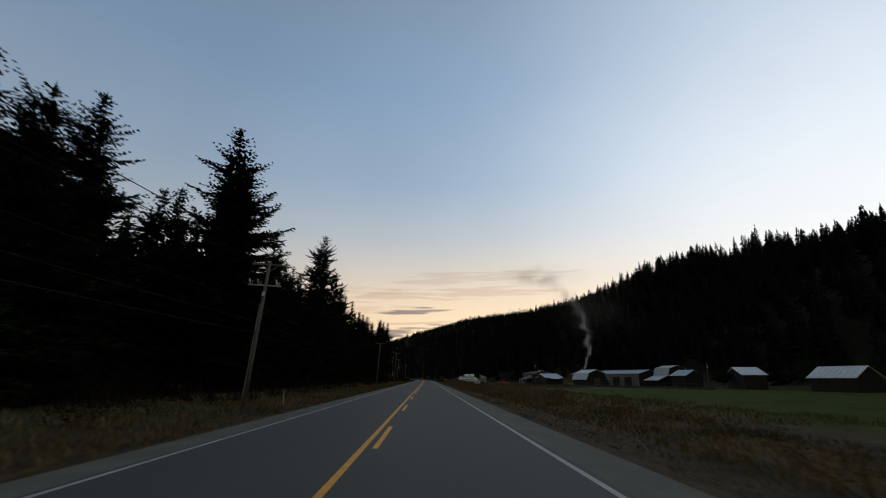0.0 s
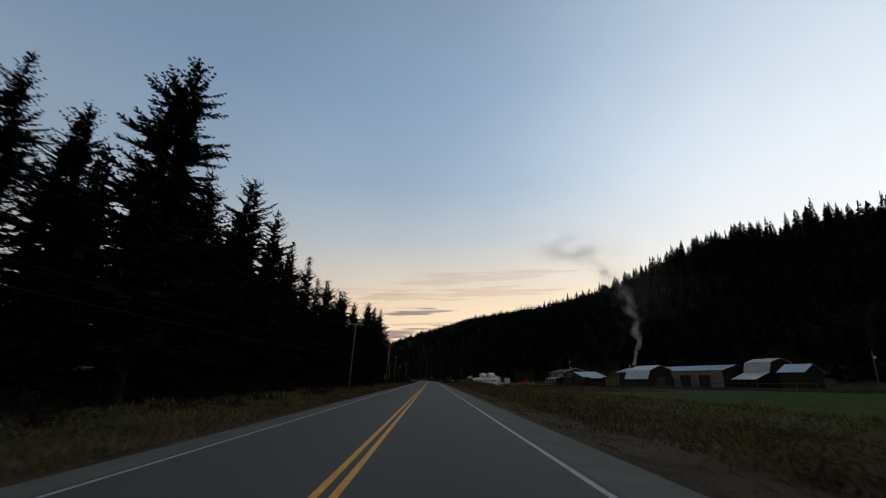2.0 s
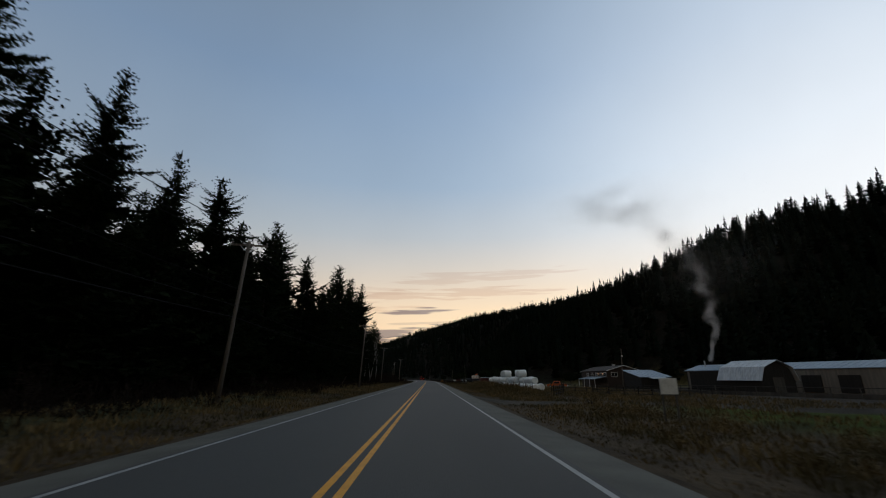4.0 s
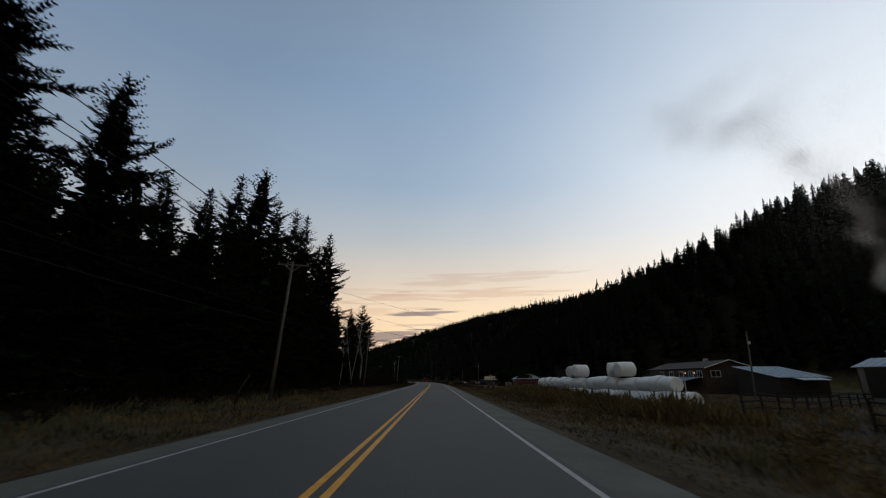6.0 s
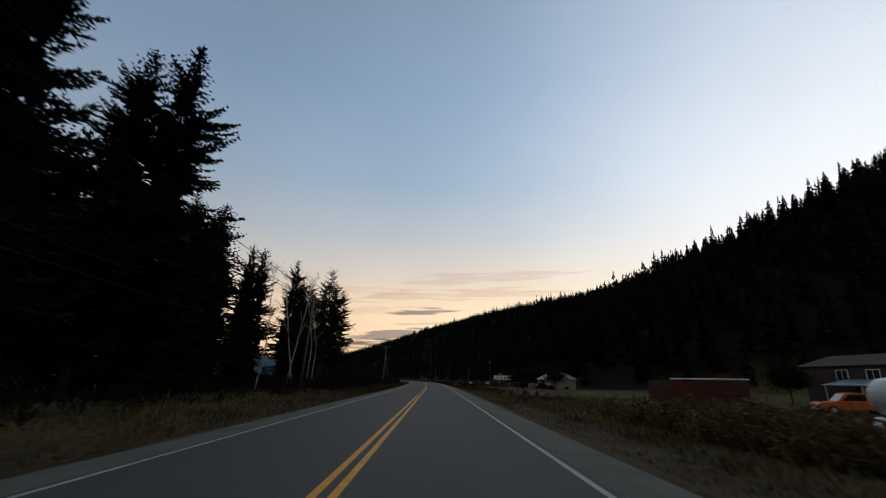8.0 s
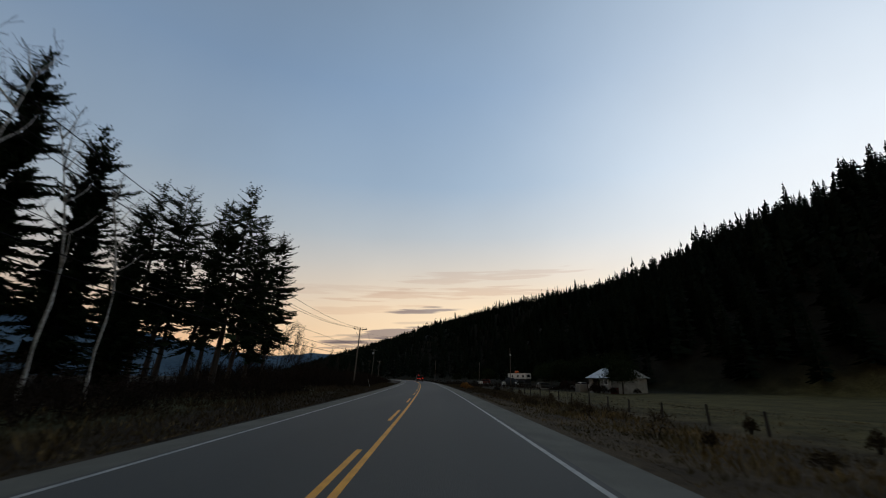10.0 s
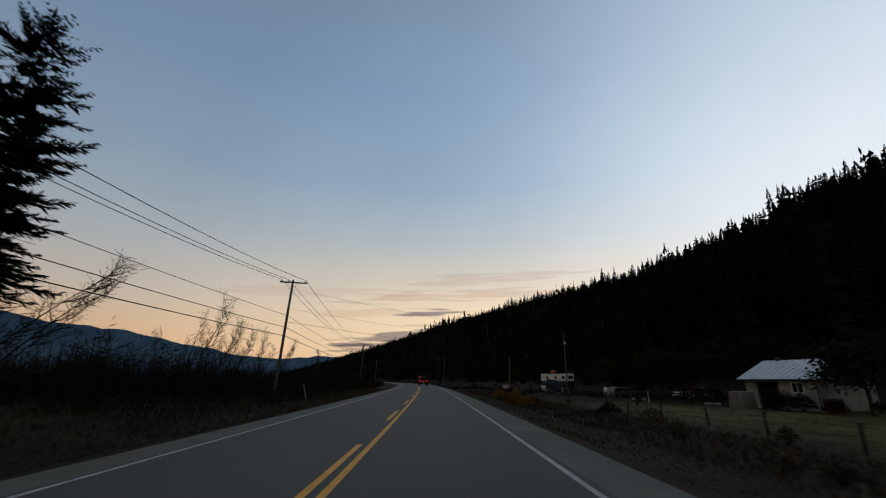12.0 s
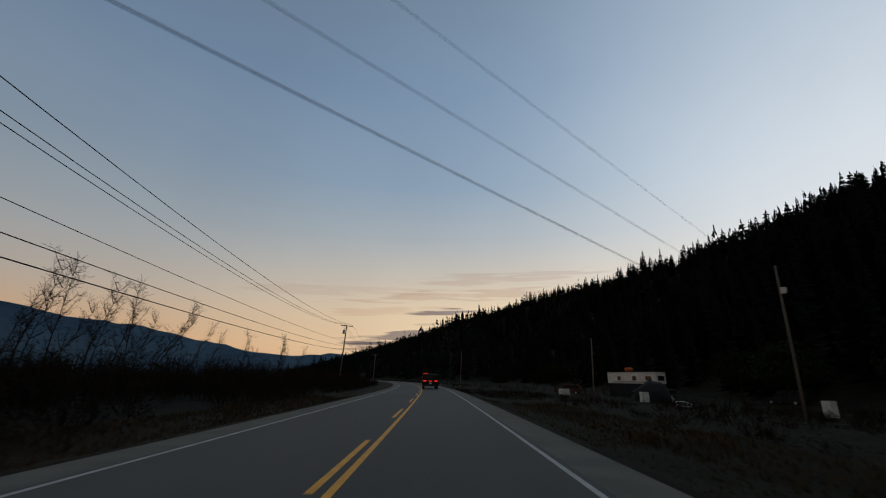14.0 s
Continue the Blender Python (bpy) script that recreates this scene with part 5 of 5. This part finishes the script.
# long feed trough along the yard
trough = thing("feed_trough", (60.3, 141.5, ground(60, 141)), 0, "long grey board feed bunk with a pale coping", "trough")
ta, tb = Vector((73.5, 112, 0)), Vector((47, 171, 0))
mid = (ta + tb) / 2
trough.matrix_basis = pose(mid.x, mid.y, -1.35, 0, 0, math.degrees(math.atan2((tb - ta).y, (tb - ta).x)))
half = (tb - ta).length / 2
for y0, y1, top in ((-0.35, -0.22, 0.42), (0.22, 0.35, 0.62)):
    part("wall", box((-half, y0, -0.3), (half, y1, top), 0.02), M["old_wood"], trough)
part("coping", box((-half, -0.40, 0.42), (half, -0.18, 0.54), 0.02), M["concrete"], trough, "pale concrete coping")
part("bottom", box((-half, -0.22, -0.3), (half, 0.22, 0.1)), M["old_wood"], trough)
for i in range(20):
    s = -half + 1 + i * (2 * half - 2) / 19
    part("post", box((s - 0.06, 0.36, -0.4), (s + 0.06, 0.48, 1.5)), M["old_wood"], trough)
part("rail", tube((-half, 0.42, 1.42), (half, 0.42, 1.42), 0.05), M["old_wood"], trough)

# ---------------------------------------------------------------- vehicles


def wheel(parent, x, y, r, w, rim_mat):
    bm = bmesh.new()
    add_path(bm, [(x - w / 2, y, r), (x - w / 2 + 0.04, y, r), (x + w / 2 - 0.04, y, r), (x + w / 2, y, r)], [r * 0.88, r, r, r * 0.88], 18)
    wh = part("wheel", bm, M["tyre"], parent)
    for s in (-1, 1):
        bm = bmesh.new()
        add_path(bm, [(x + s * (w / 2 + 0.004), y, r), (x + s * (w / 2 + 0.02), y, r)], [r * 0.58, r * 0.5], 14)
        part("rim", bm, rim_mat, wh)


def pickup(name, x, y, turn, paint, label, lamps=False):
    """A crew-cab pickup, nose towards its own +y."""
    root = thing(name, (x, y, ground(x, y)), turn, label, "pickup truck")
    side = [(-2.75, 0.45), (-2.78, 0.95), (-2.7, 1.08), (-0.85, 1.10), (-0.85, 1.05), (1.15, 1.08), (2.45, 1.0), (2.72, 0.85), (2.76, 0.45)]
    bm = prism([(s, z) for s, z in side], -0.96, 0.96, "x")
    part("body", bm, paint, root)
    cab = part("cab", prism([(-0.95, 1.06), (-0.85, 1.72), (-0.6, 1.80), (0.35, 1.80), (0.65, 1.74), (1.3, 1.06)], -0.82, 0.82, "x"), paint, root)
    for s in (-1, 1):
        x0, x1 = (0.823, 0.836) if s > 0 else (-0.836, -0.823)
        part("side_window", prism([(-0.75, 1.16), (-0.68, 1.66), (0.42, 1.68), (0.98, 1.16)], x0, x1, "x"), M["glass"], cab)
    part("rear_window", box((-0.68, -0.945, 1.22), (0.68, -0.90, 1.66)), M["glass"], cab)
    bm = bmesh.new()
    w = [bm.verts.new(p) for p in ((-0.74, 1.27, 1.12), (0.74, 1.27, 1.12), (0.66, 0.72, 1.70), (-0.66, 0.72, 1.70))]
    bm.faces.new(w)
    part("windscreen", bm, M["glass"], cab)
    for wx in (-0.86, 0.86):
        for wy in (-1.75, 1.75):
            wheel(root, wx, wy, 0.38, 0.24, M["steel"])
    part("bumper", box((-0.95, -2.95, 0.48), (0.95, -2.76, 0.70), 0.04), M["steel"], root)
    part("bumper", box((-0.95, 2.74, 0.42), (0.95, 2.92, 0.66), 0.04), M["steel"], root)
    for s in (-1, 1):
        part("tail_light", box((s * 0.86 - 0.08, -2.80, 0.78), (s * 0.86 + 0.08, -2.765, 1.02)), M["tail_light"] if lamps else M["red_paint"], root)
        part("headlight", box((s * 0.72 - 0.16, 2.70, 0.72), (s * 0.72 + 0.16, 2.775, 0.90), 0.02), M["steel"], root)
    return root


def van(name, x, y, turn, paint, label, l=4.6, h=1.7):
    """A boxy estate car or van, nose towards its own +y."""
    root = thing(name, (x, y, ground(x, y)), turn, label, "car")
    part("body", prism([(-l / 2, 0.35), (-l / 2, 0.95), (-l / 2 + 0.1, 1.0), (l / 2 - 1.2, 1.0), (l / 2 - 0.1, 0.85), (l / 2, 0.6), (l / 2, 0.35)], -0.9, 0.9, "x"), paint, root)
    cab = part("cabin", prism([(-l / 2 + 0.05, 0.98), (-l / 2 + 0.3, h - 0.05), (-l / 2 + 0.6, h), (0.5, h), (1.25, 0.98)], -0.78, 0.78, "x"), paint, root)
    for s in (-1, 1):
        part("side_window", prism([(-l / 2 + 0.35, 1.06), (-l / 2 + 0.5, h - 0.15), (0.4, h - 0.15), (0.95, 1.06)], s * 0.785 - 0.006, s * 0.785 + 0.006, "x"), M["glass"], cab)
    for wx in (-0.82, 0.82):
        for wy in (-l / 2 + 0.85, l / 2 - 0.9):
            wheel(root, wx, wy, 0.33, 0.2, M["steel"])
    return root


pickup("parked_pickup", 35.2, 324.6, -88, M["white_paint"], "white pickup parked in a dark yard")
van("parked_car", 28.1, 331.6, -82, M["dull_paint"], "old dull grey car parked on rough yard grass", 4.5, 1.5)
van("parked_van", 44.0, 368.0, 20, M["tarp"], "old dark van parked in a dark yard", 4.9, 1.9)
van("parked_car", 28.6, 371.5, 100, M["dull_paint"], "old dull car parked among junk in a yard")
van("parked_car", 18.5, 385.0, 70, M["red_paint"], "dull red car parked in a yard")
pickup("utility_truck", 36.0, 213.0, 70, M["orange_paint"], "orange utility truck with red lights in the farm yard", True)

# the truck ahead on the road, with a rack above its box
lead = thing("service_truck", (-5.06, 369.4, 0), 5.0, "dark service truck with glowing tail lights in its lane", "truck")
part("body", box((-1.14, -2.7, 0.40), (1.14, 1.2, 1.98), 0.09), M["black_paint"], lead)
cabin = part("cab", prism([(1.2, 0.5), (1.2, 1.98), (1.5, 2.12), (2.5, 2.12), (3.2, 1.35), (4.4, 1.2), (4.55, 0.5)], -1.02, 1.02, "x"), M["black_paint"], lead)
part("windscreen", prism([(2.56, 2.04), (3.14, 1.42), (3.17, 1.44), (2.59, 2.07)], -0.85, 0.85, "x"), M["glass"], cabin)
part("rear_window", box((-0.86, -2.72, 1.38), (0.86, -2.69, 1.84), 0.01), M["glass"], lead)
part("bumper", box((-1.1, -2.92, 0.42), (1.1, -2.72, 0.64), 0.03), M["tyre"], lead)
part("licence_plate", box((-0.16, -2.735, 0.72), (0.16, -2.702, 0.86)), M["trim"], lead)
for s in (-1, 1):
    part("tail_light", box((s * 0.78 - 0.22, -2.745, 1.02), (s * 0.78 + 0.22, -2.70, 1.17), 0.02), M["tail_light"], lead)
part("brake_light", box((-0.22, -2.745, 1.02), (0.22, -2.70, 1.13), 0.02), M["tail_light"], lead)
tool = part("tool_box", box((-1.02, -2.2, 1.98), (-0.30, -0.6, 2.30), 0.05), M["black_paint"], lead, "dark box on the truck roof")
for px in (-0.85, -0.52):
    part("marker_light", box((px - 0.13, -2.24, 2.05), (px + 0.13, -2.195, 2.15)), M["tail_light"], tool)
for px in (-0.95, 0.15):
    part("rack_post", tube((px, -1.6, 1.95), (px, -1.6, 2.62), 0.03), M["tyre"], lead)
    part("rack_post", tube((px, 0.6, 1.95), (px, 0.6, 2.62), 0.03), M["tyre"], lead)
    part("rack_rail", tube((px, -1.7, 2.62), (px, 0.7, 2.62), 0.03), M["tyre"], lead)
for wx in (-0.92, 0.92):
    for wy in (-1.5, 3.1):
        wheel(lead, wx, wy, 0.42, 0.28, M["steel"])

# camping trailer with things on and round it
trailer = thing("camping_trailer", (32.65, 389.3, ground(32.65, 389.3) + 0.75), 26, "long white camping trailer parked in a yard", "trailer")
part("body", box((-1.25, -5.2, 1.62), (1.25, 6.2, 3.75), 0.18), M["trim"], trailer)
part("lower_body", box((-1.23, -5.15, 0.75), (1.23, 6.1, 1.64), 0.05), M["tarp"], trailer, "dark lower panels")
part("stripe", box((-1.262, -5.0, 1.86), (-1.248, 4.8, 2.0)), M["grey_paint"], trailer, "grey stripe along the side")
part("roof_edge", box((-1.32, -5.25, 3.66), (1.32, 6.25, 3.80), 0.04), M["tyre"], trailer, "dark roof edge")
for wy, ww in ((-3.6, 1.3), (-0.4, 0.9), (3.2, 0.8)):
    part("window", box((-1.268, wy - ww / 2, 2.2), (-1.245, wy + ww / 2, 2.95), 0.02), M["glass"], trailer)
part("end_window", box((-0.8, -5.225, 2.2), (0.8, -5.195, 3.0), 0.02), M["glass"], trailer)
for wy in (-0.9, 0.1):
    wheel(trailer, -1.05, wy, 0.36, 0.22, M["steel"])
    wheel(trailer, 1.05, wy, 0.36, 0.22, M["steel"])
part("skirt", box((-1.18, -5.0, -1.0), (1.18, 6.0, 0.76)), M["tarp"], trailer)
drum = thing("red_bundle", (31.9, 390.9, ground(32.65, 389.3) + 4.54), 20, "red tarpaulin bundle on the trailer roof", "bundle")
bm = bmesh.new()
add_path(bm, [(-0.8, 0, 0.36), (-0.72, 0, 0.38), (0, 0.05, 0.42), (0.7, 0, 0.36), (0.82, 0, 0.34)], [0.15, 0.36, 0.40, 0.34, 0.14], 12)
part("bundle", bm, M["orange_paint"], drum, smooth=True)
heap = thing("covered_heap", (24.6, 365.0, ground(24.6, 365)), 30, "heap under a dark tarpaulin in a yard", "heap")
bm = bmesh.new()
bmesh.ops.create_icosphere(bm, subdivisions=3, radius=1.0)
for v in bm.verts:
    k = 1 + 0.22 * noise.noise(v.co * 2.1 + Vector((3, 1, 0)))
    v.co = Vector((v.co.x * 3.0 * k, v.co.y * 2.0 * k, max(-0.1, v.co.z * 2.6 * k)))
part("tarpaulin", bm, M["tarp"], heap, smooth=True)


def junk(x, y, w, d, h, mat, turn, label, category):
    root = thing(category.replace(" ", "_"), (x, y, ground(x, y)), turn, label, category)
    part("frame", box((-w / 2, -d / 2, 0), (w / 2, d / 2, h), min(w, d, h) * 0.12), mat, root)
    part("lid", box((-w / 2 - 0.03, -d / 2 - 0.03, h), (w / 2 + 0.03, d / 2 + 0.03, h + 0.06), 0.02), M["old_wood"], root)


junk(16.2, 378, 1.4, 1.1, 1.0, M["trim"], 20, "pale old appliance in a dark yard", "appliance")
junk(27.2, 366, 0.9, 0.8, 0.9, M["trim"], 60, "pale crate among yard clutter", "crate")
junk(22.1, 361.5, 0.9, 0.7, 1.2, M["trim"], 10, "white cabinet standing beside a covered heap", "cabinet")
junk(29.5, 343.1, 0.8, 0.7, 1.35, M["trim"], 15, "white upright cabinet standing on yard grass", "cabinet")
hoop = thing("tube_frame", (20.3, 348.4, ground(20.3, 348.4)), 25, "white bent tube frame lying on grass", "tube frame")
bm = bmesh.new()
ring = [(0.95 * math.cos(i * math.tau / 20), 0.45 * math.sin(i * math.tau / 20), 0.34 + 0.22 * math.sin(i * math.tau / 20)) for i in range(21)]
add_path(bm, ring, [0.035] * 21, 6)
part("hoop", bm, M["trim"], hoop, smooth=True)
for px in (-0.8, 0.8):
    part("strut", tube((px, 0.22, 0.42), (px * 0.9, 0.3, -0.1), 0.03, sides=6), M["trim"], hoop)
stump = thing("fence_post", (21.3, 308.7, ground(21.3, 308.7)), 10, "pale weathered post standing alone before the yard", "fence post")
part("post", tube((0, 0, -0.3), (-0.04, 0, 1.15), 0.06, 0.05, 8), M["concrete"], stump)
junk(24.5, 318.5, 1.8, 0.4, 0.22, M["concrete"], 5, "pale plank stack on the ground", "plank stack")
junk(30.5, 313.2, 1.6, 0.4, 0.25, M["trim"], -12, "pale boards lying before a cottage", "board stack")
mail = thing("mailbox", (15.8, 305.5, ground(15.8, 305.5)), 10, "grey mailbox on a wooden post", "mailbox")
part("post", box((-0.06, -0.06, -0.3), (0.06, 0.06, 1.05), 0.01), M["old_wood"], mail)
bm = prism([(-0.11, 1.05), (-0.11, 1.18), (-0.07, 1.27), (0, 1.30), (0.07, 1.27), (0.11, 1.18), (0.11, 1.05)], -0.26, 0.26)
part("box", bm, M["steel"], mail)

# dark red wagon at the end of the bales
wagon = thing("farm_wagon", (14.8, 199.5, ground(14.8, 199.5)), 4, "dark red farm wagon parked in long grass", "wagon")
part("bed", box((-2.2, -1.15, 0.72), (2.2, 1.15, 0.88), 0.02), M["old_wood"], wagon)
for yy in (-1.15, 1.08):
    for zz in (0.92, 1.32, 1.72):
        part("side_board", box((-2.2, yy, zz), (2.2, yy + 0.07, zz + 0.36), 0.01), M["red_paint"], wagon)
for xx in (-2.2, 2.13):
    part("end_board", box((xx, -1.08, 0.9), (xx + 0.07, 1.08, 2.1), 0.01), M["red_paint"], wagon)
part("top_rail", tube((-2.25, -1.18, 2.16), (2.25, -1.18, 2.16), 0.05), M["steel"], wagon)
for wx in (-1.7, 1.5):
    for wy in (-1.0, 1.0):
        bm = bmesh.new()
        add_path(bm, [(wx, wy - 0.12, 0.42), (wx, wy - 0.08, 0.42), (wx, wy + 0.08, 0.42), (wx, wy + 0.12, 0.42)], [0.36, 0.42, 0.42, 0.36], 16)
        wh = part("wheel", bm, M["tyre"], wagon)
        bm = bmesh.new()
        add_path(bm, [(wx, wy - 0.135, 0.42), (wx, wy - 0.121, 0.42)], [0.22, 0.24], 12)
        part("rim", bm, M["trim"], wh)

# small blank board by the field
sign = thing("notice_board", (10.9, 107.2, ground(10.9, 107.2)), -6, "small blank white board on two posts", "sign board")
part("board", box((-0.38, -0.03, 1.35), (0.38, 0.03, 2.05), 0.01), M["trim"], sign)
for px in (-0.3, 0.3):
    part("post", box((px - 0.04, 0.03, -0.3), (px + 0.04, 0.09, 2.0)), M["old_wood"], sign)


# ---------------------------------------------------------------- bushes and yard trees


def bush(name, x, y, r, h, mat, label, count=420):
    """A rounded bush of many thin sprays that rise from one base."""
    a, k = rng.uniform(0, math.tau, count), np.sqrt(rng.uniform(0, 1, count))
    up_ = rng.uniform(0.25, 1.0, count)
    p = np.stack([np.cos(a) * r * k * np.sqrt(1 - (up_ * 0.8) ** 2), np.sin(a) * r * k * np.sqrt(1 - (up_ * 0.8) ** 2), h * up_ * (1 - 0.4 * k)], 1)
    d = p * [0.5, 0.5, 0.3] / (np.linalg.norm(p, axis=1)[:, None] + 0.01) + rng.normal(0, 0.35, (count, 3)) + [0, 0, 0.45]
    d *= (rng.uniform(0.16, 0.36, count) * h * 0.6)[:, None] / np.linalg.norm(d, axis=1)[:, None]
    w = np.cross(d, rng.normal(0, 1, (count, 3)))
    w *= (0.018 + 0.012 * h) / (np.linalg.norm(w, axis=1)[:, None] + 1e-6)
    root = thing(name, (x, y, ground(x, y)), 0, label, "bush", "roadside bushes")
    v, f = diamonds(p, p + d, w)
    blade_mesh("foliage", v, f, mat, root)
    bm = bmesh.new()
    for i in range(7):
        b = i * math.tau / 7
        add_tube(bm, (0, 0, -0.1), (math.cos(b) * r * 0.5, math.sin(b) * r * 0.5, h * 0.55), 0.025, 0.01, 4, False)
    tagged(part("stem", bm, M["twig"], root), kind="stuff")


RUST = "rust-coloured autumn bush on the verge"
bush("autumn_bush", 5.7, 298.0, 0.62, 1.2, M["rust_bush"], RUST, 1300)
bush("autumn_bush", 6.1, 296.0, 0.78, 0.8, M["rust_bush"], RUST, 1100)
bush("autumn_bush", 6.0, 311.5, 0.68, 1.1, M["rust_bush"], RUST, 900)
bush("dark_shrub", 9.8, 288.7, 0.75, 0.75, M["brush"], "low dark shrub among withered verge weeds", 620)
for x, y, r, h in ((30.2, 303.2, 0.9, 2.0), (30.5, 302.0, 1.0, 1.7), (31.0, 300.8, 1.0, 1.6), (32.0, 298.8, 0.9, 1.2), (28.4, 309.4, 1.2, 2.2), (26.9, 310.8, 1.3, 2.4), (37.0, 300.2, 0.8, 1.0)):
    bush("dark_shrub", x, y, r, h, M["brush"], "dark shrub below the white cottage wall", 620)
for i in range(46):
    y = rng.uniform(20, 330)
    x = bend(y) + rng.uniform(7.5, 14)
    if on_track(x - bend(y), y):
        continue
    low_ = 1.0 if y < 215 else 0.5
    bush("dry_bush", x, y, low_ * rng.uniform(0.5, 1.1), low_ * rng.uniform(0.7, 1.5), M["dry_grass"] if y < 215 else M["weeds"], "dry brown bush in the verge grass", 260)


def yard_tree(seed, x, y, h, r, label):
    """A dark broadleaf tree: trunk, limbs and an uneven crown of small leaves in clumps."""
    q = np.random.default_rng(seed)
    root = thing("yard_tree", (x, y, ground(x, y)), 0, label, "tree", "trees of the yards")
    bm = bmesh.new()
    add_path(bm, [(0, 0, -0.2), (0.05, 0, h * 0.25), (-0.05, 0.05, h * 0.5), (0, 0, h * 0.8)], [h * 0.03, h * 0.025, h * 0.016, h * 0.006], 8)
    part("trunk", bm, M["bark"], root)
    B, T, H = [], [], []
    for _ in range(40):
        a, e = q.uniform(0, math.tau), q.uniform(-0.3, 1.0)
        c = np.array([math.cos(a) * r * 0.75 * math.sqrt(1 - max(e, 0) ** 2), math.sin(a) * r * 0.75 * math.sqrt(1 - max(e, 0) ** 2), h * (0.58 + 0.34 * e)])
        c *= [q.uniform(0.4, 1.1)] * 2 + [1]
        n = 130
        p = c + q.normal(0, 1, (n, 3)) * [r * 0.26, r * 0.26, h * 0.07]
        d = q.normal(0, 1, (n, 3)) * 0.22 * (h / 5)
        w = np.cross(d, q.normal(0, 1, (n, 3)))
        w *= 0.07 * (h / 5) / (np.linalg.norm(w, axis=1)[:, None] + 1e-6)
        B.append(p)
        T.append(p + d)
        H.append(w)
    v, f = diamonds(np.concatenate(B), np.concatenate(T), np.concatenate(H))
    blade_mesh("crown", v, f, M["needles"], root)
    for i in range(6):
        a = i * math.tau / 6 + 0.4
        part("limb", tube((0, 0, h * (0.28 + 0.05 * i)), (math.cos(a) * r * 0.6, math.sin(a) * r * 0.6, h * (0.5 + 0.06 * i)), h * 0.010, h * 0.004, 5), M["bark"], root)


DARK = "dark bushy tree in a yard below the wooded slope"
for i, (x, y, h, r) in enumerate([(32.9, 296.6, 5.6, 3.0), (27.5, 313.5, 5.5, 2.6), (34, 318, 7.0, 3.2), (40, 316, 8.0, 3.4), (30, 324, 6.5, 2.8), (37, 341, 7.0, 3.2), (33, 352, 6.5, 3.0), (44, 335, 8, 3.6), 
                                  (40, 371, 7, 3.2), (46, 232, 4.5, 2.4), (88, 158, 6, 3), (100, 112, 7, 3.4), (104, 98, 8, 3.6), (84, 124, 5, 2.6), (18, 405, 4.5, 2.4), (10, 420, 4.0, 2.2), (24, 420, 6.5, 3.0)]):
    yard_tree(60 + i, x, y, h, r, DARK)

# ---------------------------------------------------------------- smoke from the stovepipe: a cloud of countless flecks
SX, SY, SZ = 70.6, 196.2, 5.5
n = 170000
t = rng.uniform(0, 1, n) ** 0.9
rise = np.interp(t, [0, 0.66, 0.82, 1.0], [0, 33, 39, 43])
drift = np.interp(t, [0, 0.07, 0.14, 0.22, 0.30, 0.40, 0.50, 0.62, 0.75, 0.88, 1.0], [0, 1.2, 3.0, 2.6, 3.4, 1.2, 0.6, -2.5, -7, -17, -30]) + 0.5 * np.sin(t * 46) * np.minimum(1, t * 5)
spread = (0.18 + 3.3 * t ** 1.3) * (1 + 0.35 * np.sin(t * 61 + 1))
k = rng.normal(0, 1, (n, 3)) * spread[:, None] * [1, 1, 0.6]
lump = np.array([noise.noise(Vector((a * 14, b * 0.5, c * 0.3))) for a, b, c in zip(t, k[:, 0] / (0.3 + spread), k[:, 1] / (0.3 + spread))])
keep = (lump > 0.02 - 0.5 * np.clip(1 - t * 3.2, 0, 1) + rng.uniform(-0.3, 0.2, n)) & (rng.uniform(0, 1, n) > 0.4 * t)
plume = np.stack([SX + drift + k[:, 0], SY + 2.5 * t + k[:, 1], SZ + rise + k[:, 2]], 1)[keep]
# the bank into which it spreads over the ridge, and thin smoke that hangs along the slope
q = rng.normal(0, 1, (105000, 3)) * [8.5, 7.0, 2.3]
lump = np.array([noise.noise(Vector((a * 0.16, b * 0.1, c * 0.35))) for a, b, c in q])
bank = (q + [SX - 15, SY + 3, SZ + 43.0])[lump > rng.uniform(-0.25, 0.45, len(q))]
hang = rng.normal(0, 1, (26000, 3)) * [9.0, 12.0, 6.0] + [SX + 9, SY + 6, SZ + 27]
base = np.concatenate([plume, bank, hang[hang[:, 2] > 12]])
m = len(base)
d = rng.normal(0, 1, (m, 3))
d *= (0.024 + 0.022 * rng.uniform(0, 1, m))[:, None] / np.linalg.norm(d, axis=1)[:, None]
w = np.cross(d, rng.normal(0, 1, (m, 3)))
w *= 0.028 / (np.linalg.norm(w, axis=1)[:, None] + 1e-6)
v, f = diamonds(base - d, base + d, w)
tagged(blade_mesh("smoke", v, f, M["smoke"]), "thin pale smoke that rises from a stovepipe", "smoke", kind="stuff")
